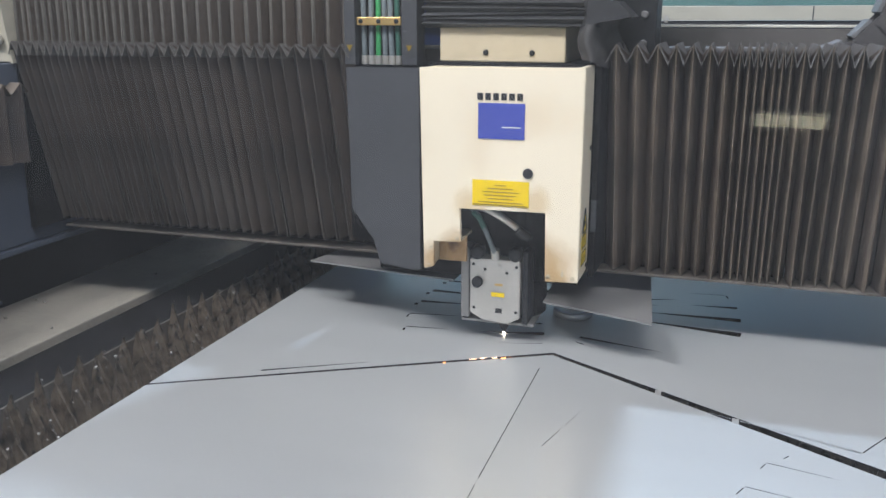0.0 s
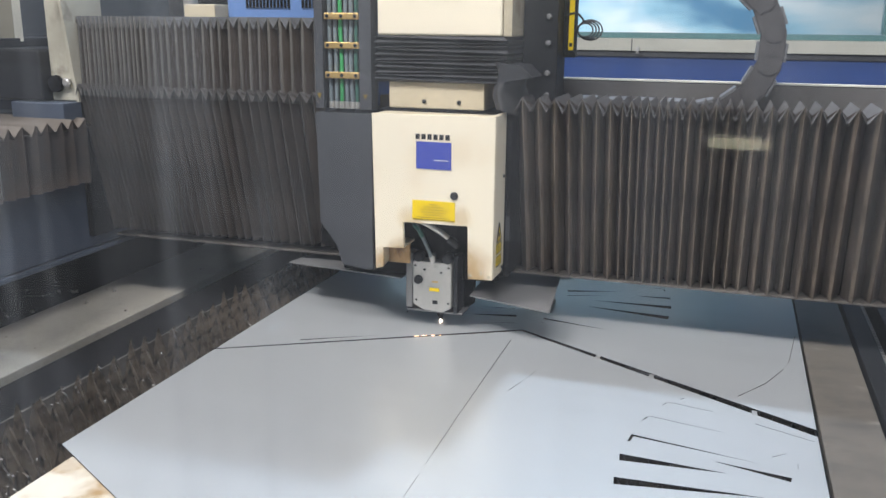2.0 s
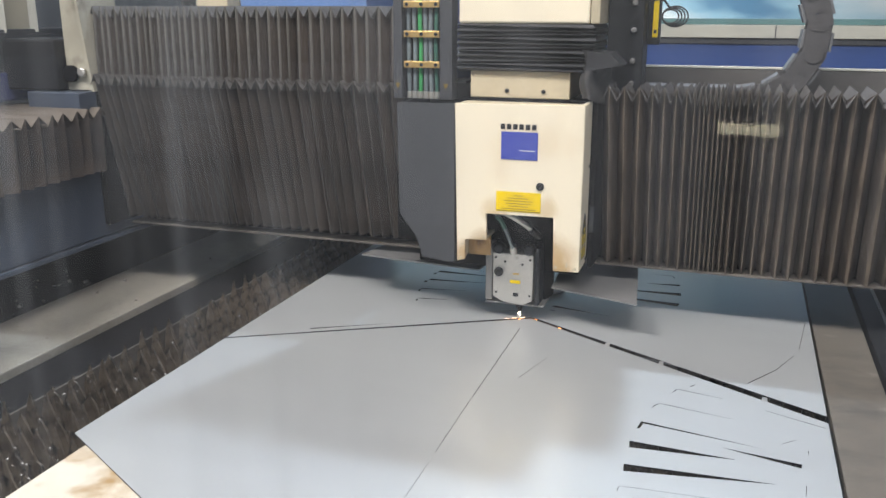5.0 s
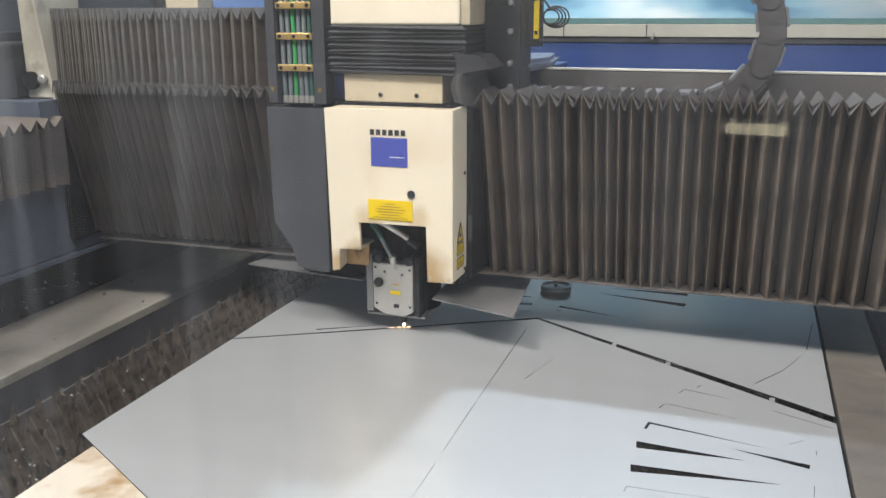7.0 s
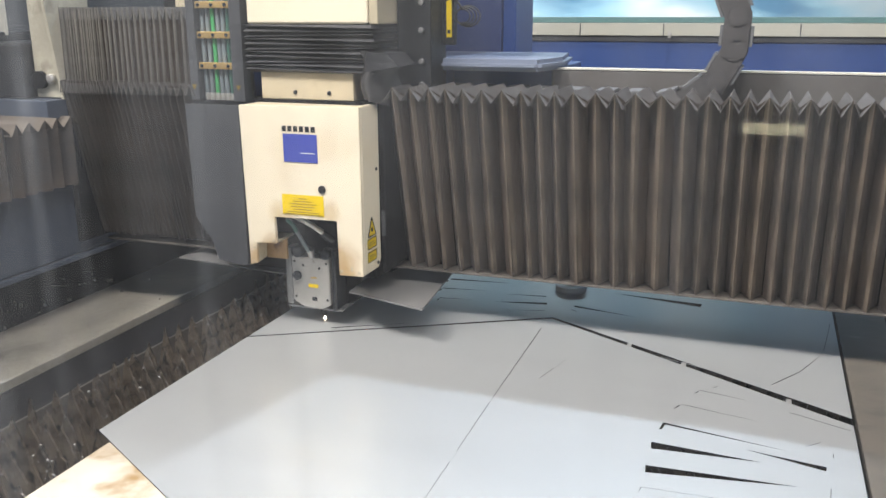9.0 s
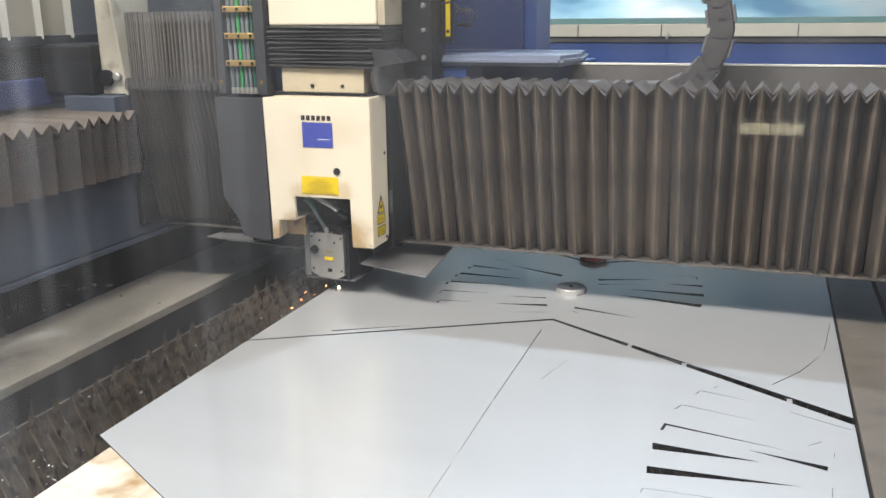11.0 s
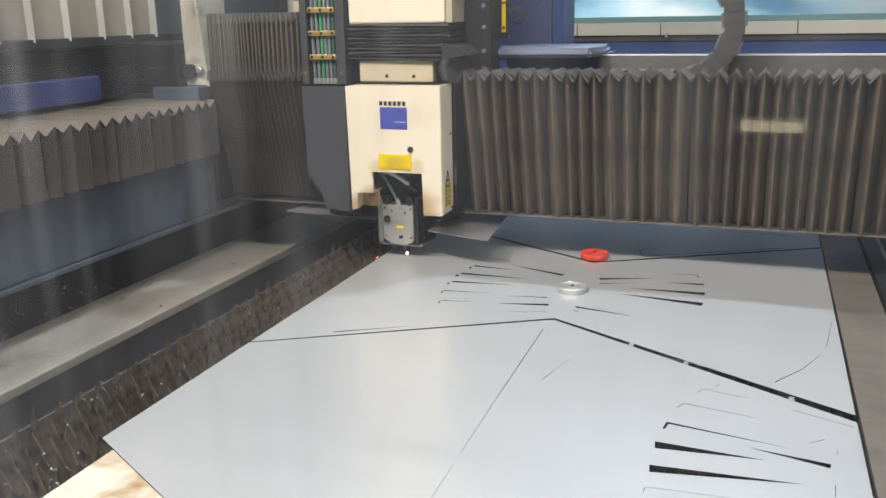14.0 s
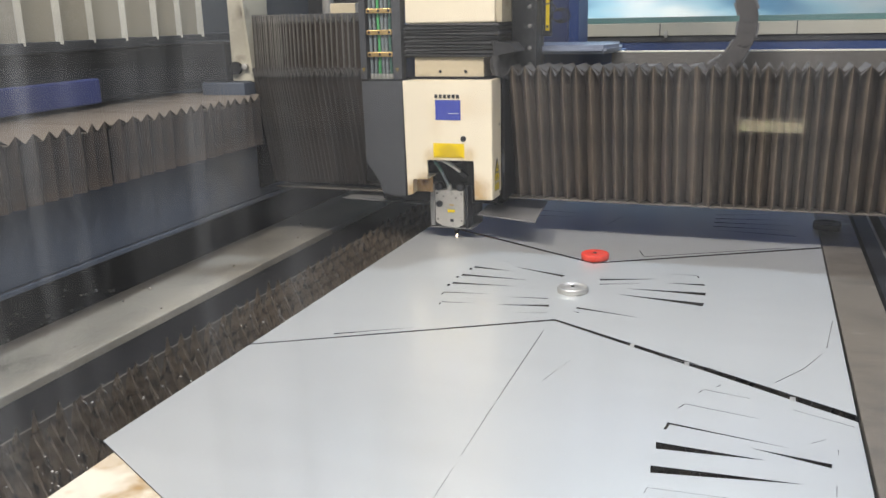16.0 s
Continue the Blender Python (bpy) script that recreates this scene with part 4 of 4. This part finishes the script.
boxed("right_body", (0.347, 0.360, 0.118, 0.30, 0.16, 0.64), BLACK, CAR, "dark bracket beside the hood")
boxed("paper_tag", (0.350, 0.361, 0.112, 0.116, 0.265, 0.335), GREY_PAINT, CAR, "small grey tag", 0.001)
# logo: a blue square and bars in place of the maker's name
boxed("logo_square", (0.128, 0.226, -0.0015, -0.0002, 0.473, 0.546), LOGO, CAR, "blue square logo plate", 0)
bm = bmesh.new()
for k in range(6):
    x = 0.126 + k * 0.0167
    box(bm, x, x + 0.0115, -0.0012, -0.0002, 0.552, 0.566)
part("logo_bars", bm, INK, CAR, "black printed bars above the logo")
boxed("logo_scratch", (0.178, 0.218, -0.0024, -0.0017, 0.4965, 0.4985), WHITE, CAR, "pale scratch", 0)
lab = boxed("warning_label", (0.117, 0.238, -0.0016, -0.0002, 0.333, 0.387), YELLOW, CAR, "yellow warning label with small print", 0)
bm = bmesh.new()
for k, (a, b) in enumerate(((0.165, 0.190), (0.150, 0.205), (0.138, 0.218), (0.142, 0.212), (0.150, 0.205), (0.130, 0.225))):
    box(bm, a, b, -0.0022, -0.0017, 0.378 - k * 0.0072 - 0.002, 0.378 - k * 0.0072)
box(bm, 0.119, 0.236, -0.0022, -0.0017, 0.3345, 0.3365)
part("label_print", bm, YELLOW_INK, lab)
bm = bmesh.new()
hr = random.Random(3)
for k in range(9):
    x, z = hr.choice(((0.278, 0.185), (0.300, 0.182), (0.330, 0.184), (0.015, 0.192), (0.282, 0.22), (0.279, 0.27), (0.02, 0.23), (0.08, 0.252), (0.31, 0.19)))
    w, h = hr.uniform(0.004, 0.010), hr.uniform(0.003, 0.014)
    prism(bm, [(x, z), (x + w, z + 0.2 * h), (x + 0.9 * w, z + h), (x + 0.3 * w, z + 1.1 * h), (x - 0.1 * w, z + 0.5 * h)], 'y', -0.0007, -0.0002)
tagged(part("rust_flecks", bm, CREAM_WORN, CAR, "rusty flecks near the notch"), kind="stuff")
part("plug", lathe(bmesh.new(), [(0.0105, 0.0), (0.0105, 0.003), (0.008, 0.004)], 24), INK, CAR, "round black plug", pose(0.235, -0.0003, 0.405, 90, 0, 0))
# warning signs on the hood side
bm = prism(bmesh.new(), [(0.034, 0.278), (0.082, 0.278), (0.058, 0.328)], 'x', 0.3453, 0.3462)
sign = part("warning_sign", bm, YELLOW, CAR, "yellow triangular warning sign")
bm = bmesh.new()
for a, b in (((0.034, 0.278), (0.082, 0.278)), ((0.082, 0.278), (0.058, 0.328)), ((0.058, 0.328), (0.034, 0.278))):
    tube(bm, [(0.3465, *a), (0.3465, *b)], 0.0016, 6, 1)
cyl(bm, (0.3463, 0.058, 0.295), (0.3472, 0.058, 0.295), 0.006, seg=12)
part("sign_border", bm, INK, sign)
for z0 in (0.208, 0.244):
    s = boxed("warning_plate", (0.3453, 0.3462, 0.030, 0.086, z0, z0 + 0.029), YELLOW, CAR, "yellow warning plate with black border", 0)
    bm = bmesh.new()
    for d in ((0.030, 0.086, z0, z0 + 0.0025), (0.030, 0.086, z0 + 0.0265, z0 + 0.029), (0.030, 0.0325, z0, z0 + 0.029), (0.0835, 0.086, z0, z0 + 0.029), (0.04, 0.076, z0 + 0.010, z0 + 0.0115), (0.04, 0.07, z0 + 0.0165, z0 + 0.018)):
        box(bm, 0.3464, 0.3469, *d)
    part("plate_border", bm, INK, s)
for z in (0.45, 0.195):
    part("screw", lathe(bmesh.new(), [(0.005, 0), (0.005, 0.002), (0.003, 0.003)], 12), DARK, CAR, "", pose(0.3452, 0.095, z, 0, 90, 0))
# trays beside the nozzle
part("tray", prism(bmesh.new(), [(0.255, 0.095), (0.500, 0.020), (0.462, 0.40), (0.24, 0.42)], 'z', 0.098, 0.102), TRAY, CAR, "grey steel guard plate")
part("tray", prism(bmesh.new(), [(-0.355, 0.170), (0.035, 0.125), (0.035, 0.42), (-0.315, 0.36)], 'z', 0.120, 0.124), TRAY, CAR, "grey steel guard plate")
boxed("tray_bracket", (0.24, 0.30, 0.30, 0.40, 0.102, 0.14), BLACK, CAR)
boxed("tray_bracket", (-0.10, 0.03, 0.28, 0.40, 0.124, 0.14), BLACK, CAR)
# cutting head in the notch
cut = part("cutting_head", prism(bmesh.new(), [(0.090, 0.193), (0.205, 0.193), (0.205, 0.060), (0.178, 0.046), (0.118, 0.050), (0.090, 0.066)], 'y', 0.078, 0.150, 0.002), ALU, CAR, "worn aluminium cutting head block")
boxed("side_plate", (0.066, 0.086, 0.085, 0.16, 0.050, 0.215), TRAY, CAR, "steel side plate")
boxed("side_plate", (0.209, 0.222, 0.085, 0.16, 0.045, 0.215), DARK, CAR)
boxed("foot_plate", (0.066, 0.235, 0.090, 0.17, 0.040, 0.046), TRAY, CAR, "steel foot plate", 0.001)
part("head_shell", cyl(bmesh.new(), (0.155, 0.20, 0.045), (0.155, 0.20, 0.33), 0.085, seg=32), BLACK, CAR, "black round head shell")
nz = bmesh.new()
cyl(nz, (0.157, 0.133, 0.046), (0.157, 0.133, 0.030), 0.020, 0.018, 24)
cyl(nz, (0.157, 0.133, 0.030), (0.157, 0.133, 0.008), 0.015, 0.004, 24)
part("nozzle", nz, DARK, CAR, "dark conical nozzle")
for x in (0.105, 0.192):
    part("clamp_knob", lathe(bmesh.new(), [(0.0155, 0), (0.0155, 0.02), (0.012, 0.024), (0.006, 0.025)], 20), DARK, CAR, "black round clamp knob", pose(x, 0.10, 0.206, 90, 0, 0))
part("port", lathe(bmesh.new(), [(0.0125, 0), (0.0125, 0.008), (0.009, 0.012), (0.006, 0.008)], 20), DARK, cut, "dark round port", pose(0.108, 0.0775, 0.140, 90, 0, 0))
boxed("block_label", (0.140, 0.170, 0.0762, 0.0772, 0.108, 0.118), YELLOW, cut, "small yellow label", 0)
boxed("block_label", (0.148, 0.166, 0.0762, 0.0772, 0.134, 0.139), BRASS, cut, "small orange print", 0)
boxed("block_socket", (0.150, 0.165, 0.0762, 0.0772, 0.070, 0.081), DARK, cut, "small dark socket", 0)
for x, z in ((0.098, 0.18), (0.197, 0.18), (0.197, 0.075), (0.10, 0.078), (0.125, 0.17), (0.175, 0.165)):
    part("screw", lathe(bmesh.new(), [(0.0035, 0), (0.0035, 0.001), (0.002, 0.002)], 10), DARK, cut, "", pose(x, 0.0777, z, 90, 0, 0))
part("hose", tube(bmesh.new(), [(0.092, 0.05, 0.318), (0.115, 0.035, 0.308), (0.135, 0.045, 0.265), (0.147, 0.085, 0.200)], 0.0055), GREYHOSE, CAR, "dark green-grey hose")
part("hose_band", tube(bmesh.new(), [(0.108, 0.0325, 0.309), (0.122, 0.034, 0.298), (0.132, 0.040, 0.275)], 0.0062), GREEN_DARK, CAR, "green stripe on the hose")
part("hose", tube(bmesh.new(), [(0.094, 0.06, 0.316), (0.135, 0.035, 0.318), (0.175, 0.04, 0.298), (0.205, 0.065, 0.268)], 0.0075), ALU, CAR, "braided silver hose")
part("hose_fitting", cyl(bmesh.new(), (0.200, 0.058, 0.272), (0.222, 0.075, 0.250), 0.010, seg=14), DARK, CAR, "dark hose fitting")
part("hose_fitting", cyl(bmesh.new(), (0.146, 0.082, 0.215), (0.148, 0.088, 0.190), 0.010, seg=14), ALU, CAR, "steel hose fitting")
part("spark", lathe(bmesh.new(), [(0.001, -0.004), (0.0032, -0.001), (0.0034, 0.001), (0.002, 0.004), (0.001, 0.005)], 12), SPARK, CAR, "white-hot cutting spark", pose(0.157, 0.133, 0.001))
jet = bmesh.new()
cyl(jet, (0.157, 0.133, -0.14), (0.157, 0.133, -0.006), 0.010, 0.003, 10)
part("spark_jet", jet, EMBER, CAR, "orange jet of sparks under the sheet")
er = random.Random(8)
em = bmesh.new()
for k in range(46):
    a, q = er.uniform(0, 6.28), er.uniform(0.01, 0.16) ** 1.0
    zz = er.uniform(-0.12, -0.02)
    p0 = Vector((0.157 + q * math.cos(a), 0.133 + q * math.sin(a), zz))
    tube(em, [p0, p0 + Vector((0.008 * math.cos(a), 0.008 * math.sin(a), er.uniform(-0.006, 0.004)))], 0.0011, 5, 1)
kb = bmesh.new()
for k in range(6):
    x = er.uniform(-0.035, 0.025)
    tube(kb, [(x, 0.5 * x, 0.0), (x + er.uniform(0.004, 0.012), 0.5 * x + 0.003, er.uniform(0.0, 0.002))], er.uniform(0.0004, 0.0008), 6, 1)
KERF = part("kerf_glow", kb, KERF_HOT, CAR, "orange-hot beads in the fresh cut")
tagged(part("ember", em, EMBER, CAR, "small red flying embers"), kind="stuff")
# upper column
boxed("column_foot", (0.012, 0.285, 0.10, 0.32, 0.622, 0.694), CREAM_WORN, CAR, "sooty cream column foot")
for x in (0.115, 0.215):
    part("screw", lathe(bmesh.new(), [(0.006, 0), (0.006, 0.002), (0.004, 0.004)], 12), DARK, CAR, "", pose(x, 0.0995, 0.642, 90, 0, 0))
boxed("collar", (-0.01, 0.33, 0.09, 0.33, 0.600, 0.621), BLACK, CAR, "black collar on the hood")
zb = bmesh.new()
zs = [0.694 + 0.122 * k / 22 for k in range(23)]
for k in range(22):
    d0, d1 = (0.0, 0.010) if k % 2 else (0.010, 0.0)
    s = 0.004 * math.sin(k * 1.7)
    lo = [(-0.026 + d0, 0.085 + d0), (0.352 - d0 + s, 0.085 + d0), (0.352 - d0 + s, 0.33), (-0.026 + d0, 0.33)]
    hi = [(-0.026 + d1, 0.085 + d1), (0.352 - d1 + s, 0.085 + d1), (0.352 - d1 + s, 0.33), (-0.026 + d1, 0.33)]
    a = [zb.verts.new((x, y, zs[k] + 0.004 * math.sin(x * 9 + k))) for x, y in lo]
    b = [zb.verts.new((x, y, zs[k + 1] + 0.004 * math.sin(x * 9 + k + 1))) for x, y in hi]
    for q in range(4):
        zb.faces.new((a[q], a[(q + 1) % 4], b[(q + 1) % 4], b[q]))
bmesh.ops.remove_doubles(zb, verts=zb.verts, dist=0.003)
part("z_bellows", zb, RUBBER, CAR, "black ribbed rubber bellows")
boxed("column", (-0.022, 0.330, 0.10, 0.34, 0.817, 1.6), CREAM, CAR, "cream painted column", 0.006)
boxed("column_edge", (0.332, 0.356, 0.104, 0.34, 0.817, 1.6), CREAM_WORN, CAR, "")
bm = prism(bmesh.new(), [(0.33, 0.70), (0.42, 0.715), (0.39, 0.745), (0.33, 0.75)], 'y', 0.08, 0.20)
part("bellows_flap", bm, RUBBER, CAR, "loose grey flap of the bellows")
# slack cloth that hangs from the rubber bellows beside the column foot
cr = random.Random(21)
cb2 = bmesh.new()
cols, drop = 12, 9
for side_y in (0.0, 0.004):
    for i in range(cols + 1):
        for k in range(drop + 1):
            u, v = i / cols, k / drop
            cb2.verts.new((0.318 + 0.070 * u + 0.008 * math.sin(7 * v + 3 * u), 0.075 + side_y + 0.10 * u * u + 0.014 * math.sin(9 * u + 2.2 * v) + cr.uniform(-0.004, 0.004),
                           0.745 - 0.125 * v + 0.010 * math.sin(5 * u + 1.0) - 0.02 * u * (1 - v)))
cb2.verts.ensure_lookup_table()
sheet_n = (cols + 1) * (drop + 1)
for base in (0, sheet_n):
    for i in range(cols):
        for k in range(drop):
            q = base + i * (drop + 1) + k
            ring = [cb2.verts[q], cb2.verts[q + 1], cb2.verts[q + drop + 2], cb2.verts[q + drop + 1]]
            cb2.faces.new(ring if base else ring[::-1]).smooth = True
part("slack_cloth", cb2, CLOTH, CAR, "crumpled dark grey cloth hanging from the bellows")
boxed("right_post", (0.36, 0.455, 0.22, 0.34, 0.60, 1.6), DARK, CAR, "dark post beside the column")
for z in (0.66, 0.72, 0.80, 0.87):
    part("post_bolt", lathe(bmesh.new(), [(0.008, 0), (0.008, 0.006), (0.005, 0.008)], 12), TRAY, CAR, "", pose(0.43, 0.2195, z, 90, 0, 0))
boxed("yellow_tag", (0.470, 0.484, 0.30, 0.303, 0.78, 0.99), YELLOW, CAR, "yellow strip with black marks", 0)
boxed("tag_mark", (0.473, 0.481, 0.2985, 0.2997, 0.79, 0.80), INK, CAR, "", 0)
boxed("tag_arm", (0.44, 0.49, 0.304, 0.33, 0.76, 1.1), DARK, CAR)
bm = bmesh.new()
for k in range(4):
    pts = [(0.515 + (0.022 + 0.004 * k) * math.cos(a) + 0.004 * k, 0.30 + 0.004 * k, 0.835 + (0.018 + 0.003 * k) * math.sin(a)) for a in [j * math.pi / 6 for j in range(12)]]
    tube(bm, pts + [pts[0]], 0.0022, 6, 2)
tube(bm, [(0.45, 0.30, 0.87), (0.49, 0.30, 0.88), (0.515, 0.30, 0.853)], 0.003, 6, 4)
part("cable_coil", bm, INK, CAR, "coiled thin cable")
# cable panel left of the column
boxed("cable_tray", (-0.200, -0.055, 0.135, 0.15, 0.612, 1.6), DARK, CAR, "dark cable tray back")
boxed("tray_side", (-0.212, -0.186, 0.098, 0.15, 0.612, 1.6), GREY_PAINT, CAR, "grey cable tray side", 0.002)
boxed("tray_side", (-0.076, -0.040, 0.098, 0.15, 0.612, 1.6), GREY_PAINT, CAR, "grey cable tray side", 0.002)
for k, mt in enumerate((GREYHOSE, GREYHOSE, GREEN, GREYHOSE, GREYHOSE, GREEN_DARK)):
    x = -0.172 + k * 0.0165
    part("cable", tube(bmesh.new(), [(x, 0.12, 0.612), (x + 0.003 * math.sin(k), 0.116, 0.75), (x - 0.002, 0.12, 0.9), (x, 0.12, 1.6)], 0.0062, 8, 4), mt, CAR, "")
    part("cable_gland", cyl(bmesh.new(), (x, 0.12, 0.6125), (x, 0.12, 0.632), 0.008, seg=10), ALU, CAR, "")
for z in (0.706, 0.788, 0.867, 0.945):
    c = boxed("cable_clamp", (-0.182, -0.078, 0.100, 0.112, z - 0.009, z + 0.009), BRASS, CAR, "brass coloured cable clamp", 0.002)
    for x in (-0.172, -0.130, -0.088):
        part("clamp_screw", lathe(bmesh.new(), [(0.005, 0), (0.005, 0.002), (0.003, 0.003)], 10), DARK, c, "", pose(x, 0.0998, z, 90, 0, 0))
for x in (-0.199, -0.058):
    part("mark", prism(bmesh.new(), [(x - 0.007, 0.655), (x + 0.007, 0.655), (x, 0.641)], 'y', 0.0962, 0.0975), YELLOW_INK, CAR, "small brass mark")


# ---- what moves ----
def fold_poses(key, X, Y):
    n = key["n"]
    if key["axis"] == 'x':
        a, b = key["span"](X)
    else:
        a, b = key["y0"], Y + (0.12 if key["wd"] < 0.1 else 0.27)
    p = spread(n, b - a, key["full"], key["at"], key["wide"])
    p = [k * (1 + 0.22 * key["jit"][i + 3]) for i, k in enumerate(p)]
    p = [k * (b - a) / sum(p) for k in p]
    out, s = [], a
    for i in range(n):
        out.append((s + p[i] / 2, p[i] / 2))
        s += p[i]
    return out


def panel_pose(key, place, half, kind, sign, i):
    wd = key["wd"]
    c = max(-1, min(1, half / wd))
    phi = math.degrees(math.acos(c))
    j = key["jit"][i]
    if key["axis"] == 'x':
        if kind == 'front':
            return pose(place, key["y"] + 0.003 * j, key["z"], key["tilt"] + 0.5 * j, 0, 0) @ pose(0, 0, 0, 0, 1.1 * j, sign * phi)
        return pose(place, key["y"] + 0.003 * j, key["z"], 0, sign * phi, 0)
    turn = pose(0, 0, 0, 0, 0, 90)
    if kind == 'front':
        return pose(key["x"] + 0.003 * j, place, key["z"]) @ turn @ pose(0, 0, 0, 0, 0.4 * j, sign * phi)
    return pose(key["x"] + 0.003 * j, place, key["z"]) @ turn @ pose(0, 0, 0, 0, sign * phi, 0)


def motions():
    rows = list(HEAD)
    walk(CAR, [(t, pose(X, Y, 0)) for t, X, Y in rows])
    walk(KERF, [(t, pose(0.157, (0.577 + 0.564 * (X + 0.157) - Y) if t < 8.6 else 0.125, 0.001 if t < 8.6 else -0.0035)) for t, X, Y in rows])
    walk(BAR, [(t, pose(0, Y, 0)) for t, X, Y in rows])
    walk(chain, [(t, pose(0, Y, 0)) for t, X, Y in rows])
    for i, ob in enumerate(LINKS):
        walk(ob, [(t, link_pose(i, X)) for t, X, Y in rows])
    state = {}
    for ob, key, i, kind, sign in PANELS:
        k = id(key)
        if k not in state:
            state[k] = [(t, fold_poses(key, X, Y)) for t, X, Y in rows]
        walk(ob, [(t, panel_pose(key, *f[i], kind, sign, i)) for t, f in state[k]])


motions()
